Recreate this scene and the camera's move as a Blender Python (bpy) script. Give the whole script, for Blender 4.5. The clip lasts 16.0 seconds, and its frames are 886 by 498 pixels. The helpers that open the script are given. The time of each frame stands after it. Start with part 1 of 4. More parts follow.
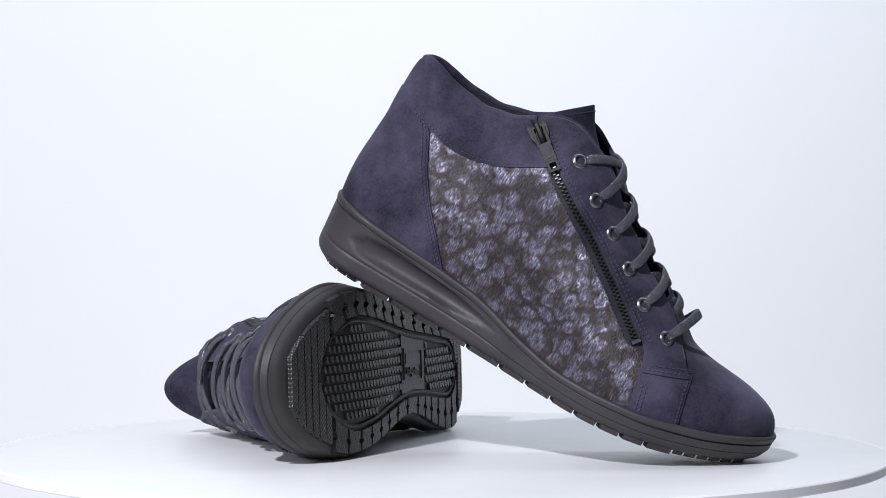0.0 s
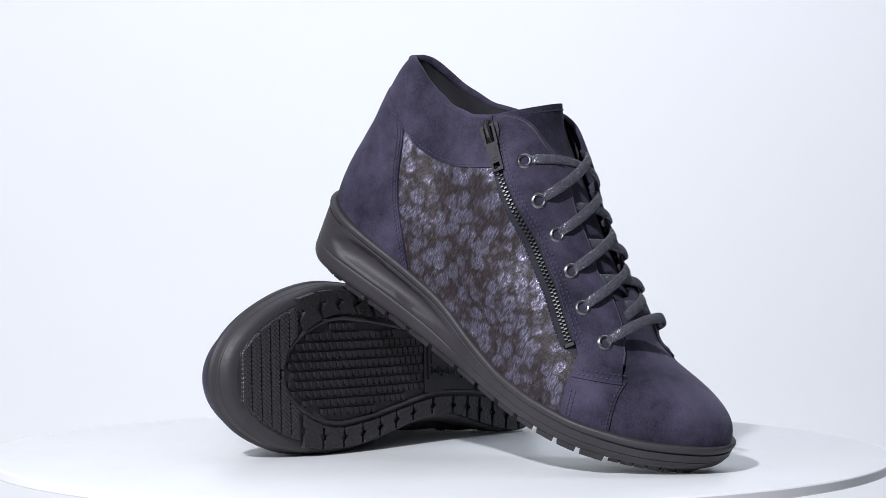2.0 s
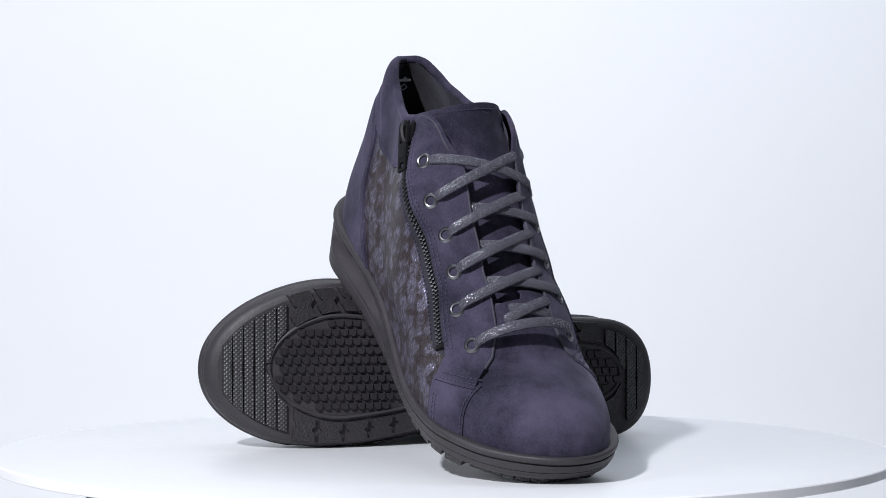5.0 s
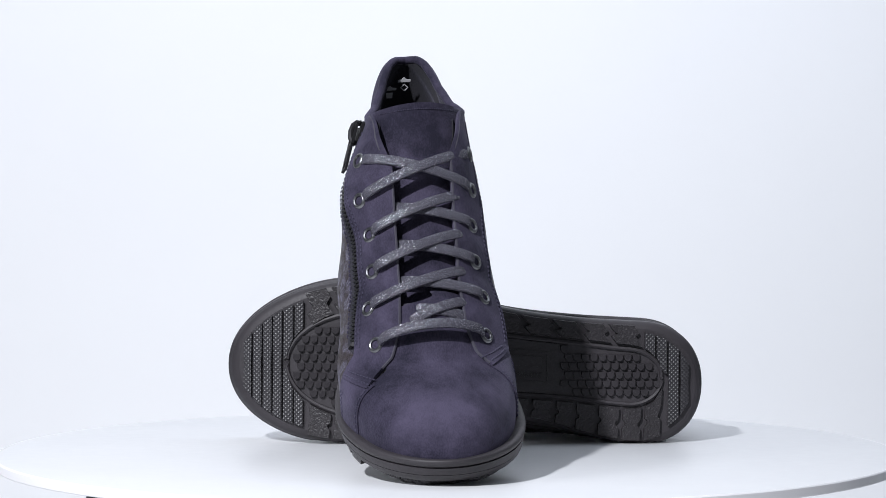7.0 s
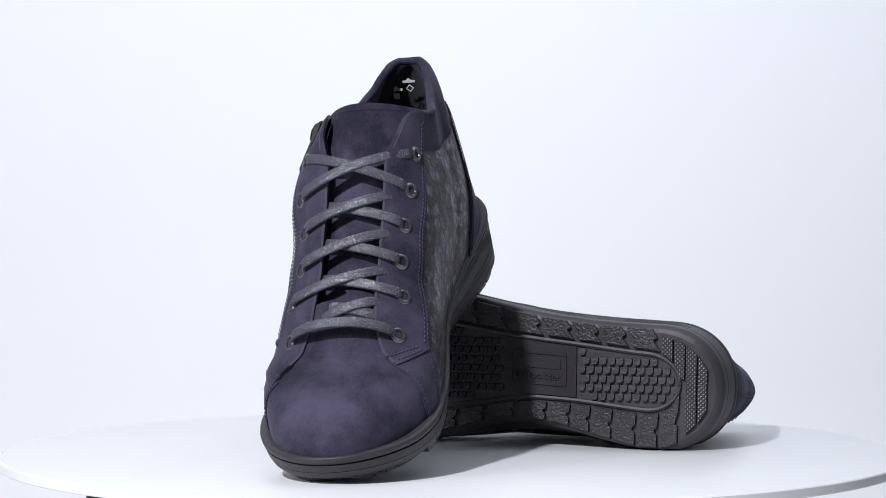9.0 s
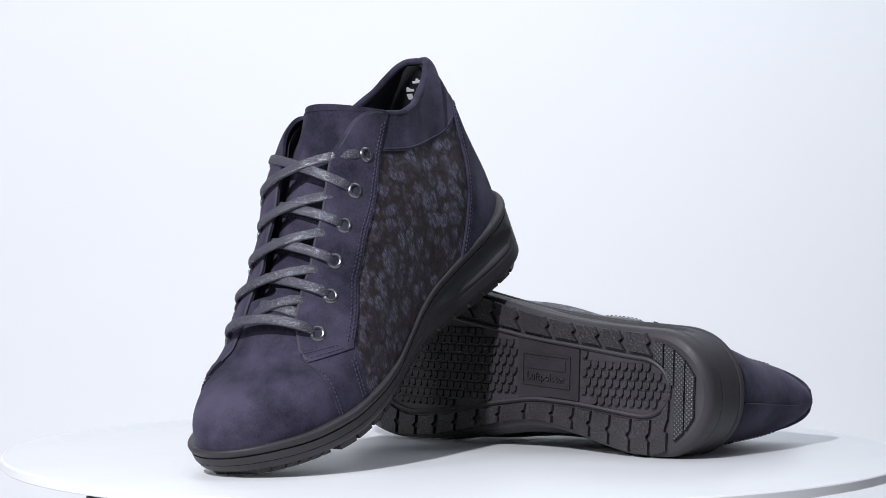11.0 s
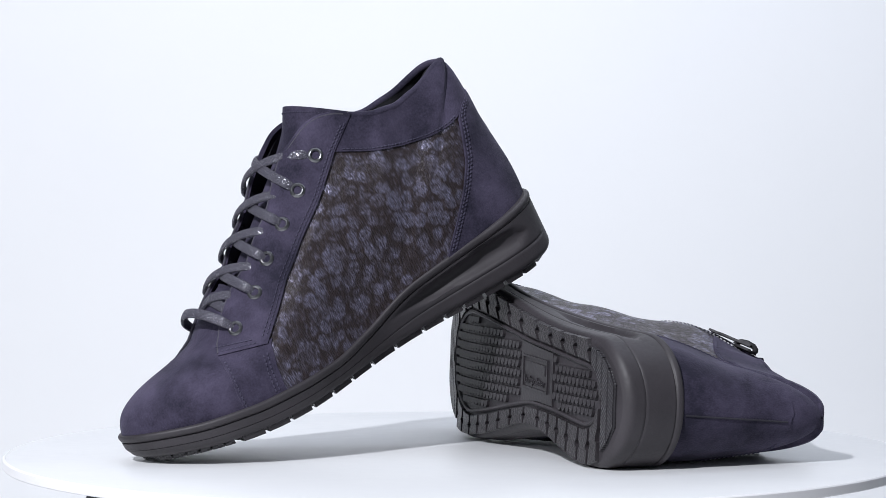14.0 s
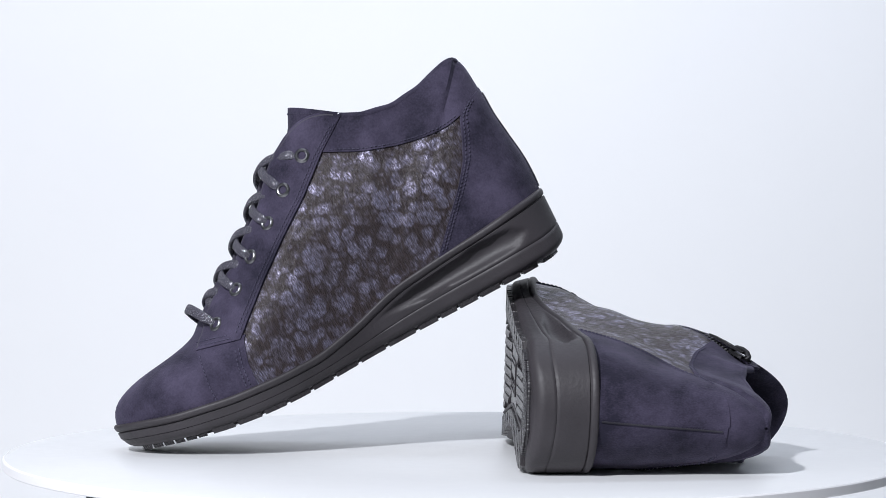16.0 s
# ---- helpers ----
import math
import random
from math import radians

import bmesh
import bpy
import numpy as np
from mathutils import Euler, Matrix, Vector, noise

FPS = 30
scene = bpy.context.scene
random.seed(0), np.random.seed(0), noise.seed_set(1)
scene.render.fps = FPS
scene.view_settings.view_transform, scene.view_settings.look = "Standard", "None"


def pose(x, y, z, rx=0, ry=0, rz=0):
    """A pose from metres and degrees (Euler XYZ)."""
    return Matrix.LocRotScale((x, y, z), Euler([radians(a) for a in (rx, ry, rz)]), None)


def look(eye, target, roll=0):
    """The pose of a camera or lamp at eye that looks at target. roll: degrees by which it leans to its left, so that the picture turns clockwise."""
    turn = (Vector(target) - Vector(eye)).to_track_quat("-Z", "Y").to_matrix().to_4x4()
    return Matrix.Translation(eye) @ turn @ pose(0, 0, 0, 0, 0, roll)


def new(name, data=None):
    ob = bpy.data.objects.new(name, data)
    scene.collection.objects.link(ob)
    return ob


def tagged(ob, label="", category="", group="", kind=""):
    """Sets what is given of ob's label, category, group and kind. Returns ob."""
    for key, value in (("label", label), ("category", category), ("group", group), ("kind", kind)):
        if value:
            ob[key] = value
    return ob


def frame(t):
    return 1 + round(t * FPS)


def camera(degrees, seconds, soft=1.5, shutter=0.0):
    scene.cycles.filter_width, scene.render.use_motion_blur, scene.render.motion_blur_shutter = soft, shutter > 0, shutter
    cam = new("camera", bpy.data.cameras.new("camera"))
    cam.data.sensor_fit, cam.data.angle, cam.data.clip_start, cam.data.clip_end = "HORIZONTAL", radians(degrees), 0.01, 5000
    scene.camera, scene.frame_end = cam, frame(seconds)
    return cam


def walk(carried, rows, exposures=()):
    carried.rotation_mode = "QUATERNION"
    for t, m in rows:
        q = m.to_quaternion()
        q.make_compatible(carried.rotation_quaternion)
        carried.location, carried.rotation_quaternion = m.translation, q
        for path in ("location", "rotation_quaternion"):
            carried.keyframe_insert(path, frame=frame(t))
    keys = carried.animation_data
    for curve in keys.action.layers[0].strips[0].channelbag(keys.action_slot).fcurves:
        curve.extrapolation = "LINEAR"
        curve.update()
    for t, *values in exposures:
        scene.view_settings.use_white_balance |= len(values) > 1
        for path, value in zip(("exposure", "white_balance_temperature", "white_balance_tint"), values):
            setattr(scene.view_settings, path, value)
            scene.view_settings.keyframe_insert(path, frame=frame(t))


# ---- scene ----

# the camera stands still in front of a motor turntable
cam = camera(19.06, 16.0, soft=0.8)
EYE = pose(-0.0023, -1.388, 0.1405, 90 - 1.415, 0, 0)
walk(cam, [(0, EYE), (16, EYE)])

TURN_START, TURN_RATE = 75.21, -10.0267      # degrees, degrees a second


def on_table(t, m):
    return Matrix.Rotation(radians(TURN_START + TURN_RATE * t), 4, "Z") @ m


# ------------------------------------------------------------------ light
world = bpy.data.worlds.new("studio")
scene.world = world
world.use_nodes = True
wn = world.node_tree
wn.nodes["Background"].inputs["Color"].default_value = (0.82, 0.9, 1.0, 1)
wn.nodes["Background"].inputs["Strength"].default_value = 0.16


def softbox(name, eye, target, size, power, colour, wide=None):
    d = bpy.data.lights.new(name, "AREA")
    d.shape, d.size, d.size_y, d.energy, d.color = "RECTANGLE", wide or size, size, power, colour
    ob = new(name, d)
    ob.matrix_world = look(eye, target)
    return ob


softbox("key_softbox", (-1.28, -2.35, 2.17), (0, 0, 0.06), 0.13, 129, (0.92, 0.94, 1.0))
softbox("side_softbox", (-2.0, -1.7, 1.1), (0, 0, 0.08), 0.5, 17, (0.9, 0.93, 1.0))
# added lamp with no known source: lifts and evens the backdrop's brightness
softbox("backdrop_fill", (0.85, 0.45, 1.9), (0.85, 1.6, 0.4), 1.0, 25, (0.8, 0.87, 1.0), 3.0)
scene.view_settings.exposure = 0.0


# ------------------------------------------------------------------ materials
def material(name, colour, rough=0.5, metal=0.0):
    m = bpy.data.materials.new(name)
    m.use_nodes = True
    b = m.node_tree.nodes["Principled BSDF"]
    b.inputs["Base Color"].default_value = (*colour, 1)
    b.inputs["Roughness"].default_value = rough
    b.inputs["Metallic"].default_value = metal
    return m, m.node_tree, b


def node(nt, kind, **inputs):
    n = nt.nodes.new(kind)
    for k, v in inputs.items():
        n.inputs[k.replace("_", " ")].default_value = v
    return n


def coords(nt, scale=(1, 1, 1), turn=(0, 0, 0)):
    tc = nt.nodes.new("ShaderNodeTexCoord")
    mp = node(nt, "ShaderNodeMapping", Scale=scale, Rotation=turn)
    nt.links.new(tc.outputs["Object"], mp.inputs["Vector"])
    return mp.outputs["Vector"]


def noise_tex(nt, vec, scale, detail=4.0, rough=0.55):
    n = node(nt, "ShaderNodeTexNoise", Scale=scale, Detail=detail, Roughness=rough)
    nt.links.new(vec, n.inputs["Vector"])
    return n.outputs["Fac"]


def ramp(nt, fac, stops):
    r = nt.nodes.new("ShaderNodeValToRGB")
    while len(r.color_ramp.elements) < len(stops):
        r.color_ramp.elements.new(0.5)
    for e, (p, c) in zip(r.color_ramp.elements, stops):
        e.position, e.color = p, (*c, 1) if len(c) == 3 else c
    nt.links.new(fac, r.inputs["Fac"])
    return r.outputs["Color"]


def mixed(nt, fac, a, b):
    m = nt.nodes.new("ShaderNodeMix")
    m.data_type = "RGBA"
    for sock, val in ((m.inputs[0], fac), (m.inputs[6], a), (m.inputs[7], b)):
        if hasattr(val, "links"):
            nt.links.new(val, sock)
        else:
            sock.default_value = val if isinstance(val, float) else (*val, 1)
    return m.outputs[2]


def calc(nt, op, a, b=0.0, c=0.0):
    m = nt.nodes.new("ShaderNodeMath")
    m.operation = op
    for sock, val in zip(m.inputs, (a, b, c)):
        if hasattr(val, "links"):
            nt.links.new(val, sock)
        else:
            sock.default_value = val
    return m.outputs[0]


def bumped(nt, bsdf, height, strength, distance):
    b = node(nt, "ShaderNodeBump", Strength=strength, Distance=distance)
    nt.links.new(height, b.inputs["Height"])
    nt.links.new(b.outputs["Normal"], bsdf.inputs["Normal"])


def suede_material(name, dark, light, rough=0.85):
    m, nt, b = material(name, dark, rough)
    vec = coords(nt)
    cloud = noise_tex(nt, vec, 36, 6, 0.6)
    nap = noise_tex(nt, coords(nt, (1, 1.6, 1)), 900, 3)
    fac = calc(nt, "ADD", calc(nt, "MULTIPLY", cloud, 0.8), calc(nt, "MULTIPLY", nap, 0.2))
    nt.links.new(ramp(nt, fac, [(0.38, dark), (0.64, light)]), b.inputs["Base Color"])
    b.inputs["Sheen Weight"].default_value = 0.14
    b.inputs["Sheen Roughness"].default_value = 0.45
    b.inputs["Sheen Tint"].default_value = (0.62, 0.6, 0.8, 1)
    b.inputs["Specular IOR Level"].default_value = 0.2
    bumped(nt, b, nap, 0.5, 0.0006)
    return m


def leopard_material():
    m, nt, b = material("foil_leather", (0.04, 0.037, 0.04), 0.4)
    vec = coords(nt, (1, 0.6, 1), (0, 0.5, 0))
    # rosettes: soft rings and dots, bent out of round and frayed along the lie of the hair
    fray = node(nt, "ShaderNodeTexNoise", Scale=600.0, Detail=3.0, Roughness=0.7)
    nt.links.new(coords(nt, (1, 1, 0.3), (0, 0.35, 0)), fray.inputs["Vector"])
    sway = node(nt, "ShaderNodeTexNoise", Scale=70.0, Detail=2.0)
    nt.links.new(vec, sway.inputs["Vector"])
    place = vec
    for tex, reach in ((fray, 0.0022), (sway, 0.009)):
        add = nt.nodes.new("ShaderNodeVectorMath")
        add.operation = "MULTIPLY_ADD"
        nt.links.new(tex.outputs["Color"], add.inputs[0])
        add.inputs[1].default_value = (reach,) * 3
        nt.links.new(place, add.inputs[2])
        place = add.outputs[0]
    cells = []
    for size in (126.0, 230.0):
        vor = node(nt, "ShaderNodeTexVoronoi", Scale=size, Randomness=0.72)
        nt.links.new(place, vor.inputs["Vector"])
        cells.append(vor.outputs["Distance"])
    ring = ramp(nt, cells[0], [(0.05, (0.3,) * 3), (0.2, (0.95,) * 3), (0.36, (1, 1, 1)), (0.56, (0.0,) * 3)])
    dots = ramp(nt, cells[1], [(0.22, (1, 1, 1)), (0.52, (0.0,) * 3)])
    gaps = ramp(nt, noise_tex(nt, vec, 120, 2), [(0.38, (0.25,) * 3), (0.55, (1, 1, 1))])
    spot = calc(nt, "MULTIPLY", calc(nt, "MAXIMUM", ring, calc(nt, "MULTIPLY", dots, 0.35)), gaps)
    hair = noise_tex(nt, coords(nt, (1, 1, 0.22), (0, 0.9, 0)), 1500, 3, 0.6)
    wear = noise_tex(nt, coords(nt, (1, 1, 0.26), (0, 0.35, 0)), 1100, 4, 0.7)
    streak = ramp(nt, wear, [(0.36, (0.15,) * 3), (0.6, (1, 1, 1))])
    strand = ramp(nt, hair, [(0.38, (0.3,) * 3), (0.58, (1, 1, 1))])
    foil = calc(nt, "MULTIPLY", calc(nt, "MULTIPLY", spot, streak), strand)
    foil = calc(nt, "MAXIMUM", foil, calc(nt, "MULTIPLY", ramp(nt, wear, [(0.55, (0.0,) * 3), (0.72, (1, 1, 1))]), 0.22))
    ground = ramp(nt, hair, [(0.3, (0.013, 0.0085, 0.009)), (0.7, (0.036, 0.0245, 0.0265))])
    sheet = mixed(nt, hair, (0.08, 0.074, 0.115), (0.62, 0.595, 0.82))
    nt.links.new(mixed(nt, foil, ground, sheet), b.inputs["Base Color"])
    nt.links.new(calc(nt, "MINIMUM", calc(nt, "MULTIPLY", foil, 1.6), 0.95), b.inputs["Metallic"])
    nt.links.new(calc(nt, "MULTIPLY_ADD", foil, -0.12, 0.44), b.inputs["Roughness"])
    crease = noise_tex(nt, coords(nt, (1, 1, 0.4), (0, 0.35, 0)), 300, 3, 0.6)
    dents = noise_tex(nt, vec, 75, 2)
    bumped(nt, b, calc(nt, "MULTIPLY_ADD", dents, 3.0, calc(nt, "ADD", calc(nt, "MULTIPLY", hair, 1.3), crease)), 0.7, 0.0007)
    b.inputs["Specular IOR Level"].default_value = 0.4
    return m


def rubber_material(name, base, rough, grain, deep=0.0003):
    m, nt, b = material(name, base, rough)
    vec = coords(nt)
    fine = noise_tex(nt, vec, grain, 3)
    broad = noise_tex(nt, vec, 30, 3)
    lo, hi = [tuple(c * f for c in base) for f in (0.8, 1.25)]
    nt.links.new(ramp(nt, broad, [(0.3, lo), (0.7, hi)]), b.inputs["Base Color"])
    nt.links.new(calc(nt, "MULTIPLY_ADD", fine, 0.2, rough - 0.1), b.inputs["Roughness"])
    b.inputs["Specular IOR Level"].default_value = 0.4
    bumped(nt, b, fine, 0.5, deep)
    return m


def dimple_material():
    m, nt, b = material("dimpled_rubber", (0.028, 0.026, 0.03), 0.36)
    vec = coords(nt, turn=(0, 0, 0.785))
    v = node(nt, "ShaderNodeTexVoronoi", Scale=620.0, Randomness=0.0)
    nt.links.new(vec, v.inputs["Vector"])
    bumped(nt, b, v.outputs["Distance"], 1.0, 0.0009)
    return m


def lace_material():
    m, nt, b = material("glitter_lace", (0.05, 0.047, 0.065), 0.75)
    vec = coords(nt)
    v = node(nt, "ShaderNodeTexVoronoi", Scale=3400.0)
    nt.links.new(vec, v.inputs["Vector"])
    sep = nt.nodes.new("ShaderNodeSeparateColor")
    nt.links.new(v.outputs["Color"], sep.inputs[0])
    flake = calc(nt, "MULTIPLY", calc(nt, "GREATER_THAN", sep.outputs[0], 0.72), calc(nt, "LESS_THAN", v.outputs["Distance"], 0.36))
    weave = noise_tex(nt, vec, 1400, 2)
    cloth = ramp(nt, weave, [(0.3, (0.032, 0.03, 0.042)), (0.7, (0.085, 0.08, 0.108))])
    nt.links.new(mixed(nt, flake, cloth, (0.85, 0.86, 0.95)), b.inputs["Base Color"])
    nt.links.new(flake, b.inputs["Metallic"])
    nt.links.new(calc(nt, "MULTIPLY_ADD", flake, -0.5, 0.78), b.inputs["Roughness"])
    bumped(nt, b, calc(nt, "ADD", weave, sep.outputs[1]), 0.7, 0.0005)
    return m


def metal_material(name, colour, rough):
    m, nt, b = material(name, colour, rough, 1.0)
    nt.links.new(calc(nt, "MULTIPLY_ADD", noise_tex(nt, coords(nt), 700, 3), 0.25, rough - 0.1), b.inputs["Roughness"])
    return m


def laminate_material():
    m, nt, b = material("white_laminate", (0.72, 0.73, 0.74), 0.32)
    v = noise_tex(nt, coords(nt), 14, 5)
    nt.links.new(ramp(nt, v, [(0.3, (0.69, 0.695, 0.71)), (0.7, (0.715, 0.72, 0.73))]), b.inputs["Base Color"])
    nt.links.new(calc(nt, "MULTIPLY_ADD", noise_tex(nt, coords(nt), 120, 4), 0.2, 0.3), b.inputs["Roughness"])
    return m


def paint_material(name, colour, rough):
    m, nt, b = material(name, colour, rough)
    v = noise_tex(nt, coords(nt), 3, 5)
    nt.links.new(ramp(nt, v, [(0.3, tuple(c * 0.98 for c in colour)), (0.7, colour)]), b.inputs["Base Color"])
    return m


SUEDE = suede_material("navy_nubuck", (0.0145, 0.013, 0.0255), (0.067, 0.057, 0.096))
SUEDE_EDGE = suede_material("nubuck_cut_edge", (0.05, 0.047, 0.06), (0.08, 0.076, 0.1))
FOIL = leopard_material()
LINING = suede_material("dark_textile_lining", (0.02, 0.02, 0.024), (0.04, 0.039, 0.045))
RUBBER = rubber_material("grey_black_rubber", (0.036, 0.032, 0.0365), 0.53, 500)
TREAD = rubber_material("pebbled_rubber", (0.027, 0.024, 0.027), 0.34, 700, 0.0014)
MOULDED = rubber_material("smooth_moulded_rubber", (0.03, 0.027, 0.0305), 0.32, 500)
DIMPLE = dimple_material()
LACE = lace_material()
GUNMETAL = metal_material("gunmetal", (0.2, 0.2, 0.21), 0.3)
ZIP_METAL = metal_material("dark_zip_metal", (0.14, 0.14, 0.145), 0.4)
ZIP_PAINT = metal_material("dark_gunmetal", (0.042, 0.041, 0.044), 0.55)
TAPE = suede_material("black_zip_tape", (0.022, 0.021, 0.028), (0.042, 0.04, 0.052))
THREAD = suede_material("navy_thread", (0.035, 0.032, 0.055), (0.08, 0.073, 0.115))
INK = material("white_print", (0.7, 0.7, 0.72), 0.6)[0]
LAMINATE = laminate_material()
WALL = paint_material("white_backdrop_paint", (0.86, 0.86, 0.87), 0.8)
EDGING = paint_material("pale_edge_plastic", (0.86, 0.85, 0.87), 0.4)
BASE_PAINT = paint_material("dark_grey_paint", (0.06, 0.06, 0.065), 0.45)

# ------------------------------------------------------------------ studio
SPECS = []


def mesh_of(name, verts, faces, smooth=True):
    me = bpy.data.meshes.new(name)
    me.from_pydata([tuple(v) for v in verts], [], [tuple(f) for f in faces])
    me.validate()
    if smooth:
        me.polygons.foreach_set("use_smooth", [True] * len(me.polygons))
    return me


def thing_mesh(name, verts, faces, mat, smooth=True):
    me = mesh_of(name, verts, faces, smooth)
    me.materials.append(mat)
    return new(name, me)


def lathe(profile, n=96):
    """Verts and faces of a solid turned about z from (radius, z) pairs, closed on the axis."""
    vs, fs = [], []
    for r, z in profile:
        vs += [(r * math.cos(2 * math.pi * i / n), r * math.sin(2 * math.pi * i / n), z) for i in range(n)]
    for k in range(len(profile) - 1):
        for i in range(n):
            j = (i + 1) % n
            fs.append((k * n + i, k * n + j, (k + 1) * n + j, (k + 1) * n + i))
    fs.append(tuple(range(n))[::-1])
    fs.append(tuple(range((len(profile) - 1) * n, len(profile) * n)))
    return vs, fs


def box(x0, x1, y0, y1, z0, z1):
    vs = [(x, y, z) for z in (z0, z1) for y in (y0, y1) for x in (x0, x1)]
    return vs, [(0, 2, 3, 1), (4, 5, 7, 6), (0, 1, 5, 4), (2, 6, 7, 3), (0, 4, 6, 2), (1, 3, 7, 5)]


def smooth_by_angle(ob, degrees=40):
    ob.data.polygons.foreach_set("use_smooth", [True] * len(ob.data.polygons))
    ob.data.set_sharp_from_angle(angle=radians(degrees))


def studio():
    # a sweep of white paper-like board: floor, curve, wall
    prof = [(-2.6, -0.78)] + [(0.9, -0.78)]
    prof += [(0.9 + 0.7 * math.sin(a * math.pi / 20), -0.08 - 0.7 * math.cos(a * math.pi / 20)) for a in range(1, 10)]
    prof += [(1.6, -0.08), (1.6, 2.9)]
    vs, fs = [], []
    for x in (-1.7, 1.7):
        vs += [(x, y, z) for y, z in prof]
    k = len(prof)
    for i in range(k - 1):
        fs.append((i, i + k, i + k + 1, i + 1))
    sweep = thing_mesh("backdrop", vs, fs, WALL)
    sol = sweep.modifiers.new("thickness", "SOLIDIFY")
    sol.thickness, sol.offset = 0.02, -1
    tagged(sweep, "plain white seamless studio backdrop sweep", "backdrop", kind="structure")

    root = new("motor_stand")
    root.location = (0, 0, -0.78)
    tagged(root, "dark grey square motor stand under the white disc", "motor stand")
    vs, fs = box(-0.1707, 0.12, -0.15, 0.15, 0.71, 0.7742)
    body = thing_mesh("housing", vs, fs, BASE_PAINT, False)
    bev = body.modifiers.new("bevel", "BEVEL")
    bev.width, bev.segments = 0.002, 2
    body.parent = root
    vs, fs = lathe([(0.2, 0.0), (0.2, 0.02), (0.03, 0.03), (0.025, 0.7101)], 48)
    leg = thing_mesh("pedestal", vs, fs, BASE_PAINT)
    smooth_by_angle(leg)
    leg.parent = root

    disc_root = new("turntable_disc")
    tagged(disc_root, "round white laminate turntable disc carrying the shoes", "turntable")
    R = 0.2375
    vs, fs = lathe([(R - 0.0014, -0.005), (R - 0.0014, -0.0002), (R - 0.0018, 0.0)], 180)
    disc = thing_mesh("top", vs, fs, LAMINATE)
    n = 180
    ring = [(R - 0.0013, -0.0052), (R - 0.0004, -0.0052), (R, -0.0047), (R, -0.0008), (R - 0.0006, -0.0001), (R - 0.0013, -0.0001)]
    vs = [(r * math.cos(2 * math.pi * i / n), r * math.sin(2 * math.pi * i / n), z) for r, z in ring for i in range(n)]
    fs = [(k * n + i, k * n + (i + 1) % n, (k + 1) % 6 * n + (i + 1) % n, (k + 1) % 6 * n + i) for k in range(6) for i in range(n)]
    band_ob = thing_mesh("edge_band", vs, fs, EDGING)
    tagged(band_ob, "pale grey plastic edge band")
    for ob in (disc, band_ob):
        smooth_by_angle(ob, 30)
        ob.parent = disc_root
        ob.location = (0.0011, 0.0061, 0)
    return disc_root


DISC = studio()

# ------------------------------------------------------------------ the shoe's form, left foot, in millimetres
# x from heel to toe, y to the foot's left (its outer side), z up from the tread


def line(pairs):
    xs, ys = [p[0] for p in pairs], [p[1] for p in pairs]

    def f(x):
        return np.interp(x, xs, ys)
    return f


def soft_line(pairs, width):
    """The same with its corners rounded off."""
    raw = line(pairs)

    def f(x):
        x = np.asarray(x, float)
        return sum(raw(x + k * width) * w for k, w in ((-1, 0.16), (-0.5, 0.21), (0, 0.26), (0.5, 0.21), (1, 0.16)))
    return f


centre = soft_line([(0, 5), (60, 3), (120, -1), (190, -4), (256, -3)], 10)
sole_out = soft_line([(0, 38), (37, 38.5), (60, 33.5), (84, 26.5), (100, 24), (116, 25), (140, 30.5), (165, 36), (190, 38.5), (215, 37), (256, 34)], 9)
sole_in = soft_line([(0, -27), (37, -28), (60, -29), (84, -31.5), (100, -34), (116, -37.5), (140, -42.5), (165, -47), (190, -48.5), (215, -44.5), (256, -39)], 9)
welt_out = soft_line([(0, 36.5), (30, 37.8), (60, 35.2), (84, 32), (100, 30.5), (116, 30.5), (140, 34), (165, 38), (190, 39.3), (215, 38), (256, 35)], 9)
welt_in = soft_line([(0, -28), (37, -30), (60, -31), (84, -33), (100, -35), (116, -38), (140, -43.5), (165, -49.5), (190, -51.5), (215, -47), (256, -40)], 9)
welt_top = soft_line([(-6, 34), (20, 32), (40, 30.3), (62, 29.2), (90, 26.8), (101, 24.3), (118, 19.5), (143, 15.2), (167, 16), (194, 19), (225, 25.5), (250, 33.5), (262, 37)], 6)


def bottom(x):
    x = np.asarray(x, float)
    return 0.00182 * np.maximum(x - 152, 0) ** 2 + 0.012 * np.maximum(14 - x, 0) ** 2 - 1.6 * np.clip(1 - x / 120, 0, 1)


def end_round(x, x0, x1):
    a = np.clip((x0 + 34 - x) / 34, 0, 1)
    b = np.clip((x - (x1 - 58)) / 58, 0, 1)
    return (1 - a ** 2.3) ** (1 / 2.1) * (1 - b ** 2.3) ** (1 / 2.1)


PIVOT = (110.0, 8.0)
RIM = [(254, 24), (253, 31), (251.5, 37), (248.5, 42.5), (242, 46.2), (229, 49.5), (215, 50.6), (204, 52.2), (195, 54.5), (186, 62), (158, 79.5), (131, 101),
       (105, 119.5), (96, 124.5), (87, 125.5), (78, 123), (72, 118.3), (62, 113), (45, 109.3), (26, 111), (13, 115), (3, 117.3), (0, 113), (-1, 96), (-1, 80),
       (-2.5, 66), (-4, 52), (-3.5, 37), (-2, 28), (0, 10)]
_a = [math.degrees(math.atan2(z - PIVOT[1], x - PIVOT[0])) for x, z in RIM]
_r = [math.hypot(z - PIVOT[1], x - PIVOT[0]) for x, z in RIM]
rim_radius = soft_line(list(zip(_a, _r)), 1.6)


def at_rim(x, z):
    return math.degrees(math.atan2(z - PIVOT[1], x - PIVOT[0]))


A_BACK, A_FRONT = at_rim(2, 117.5), at_rim(74, 120)
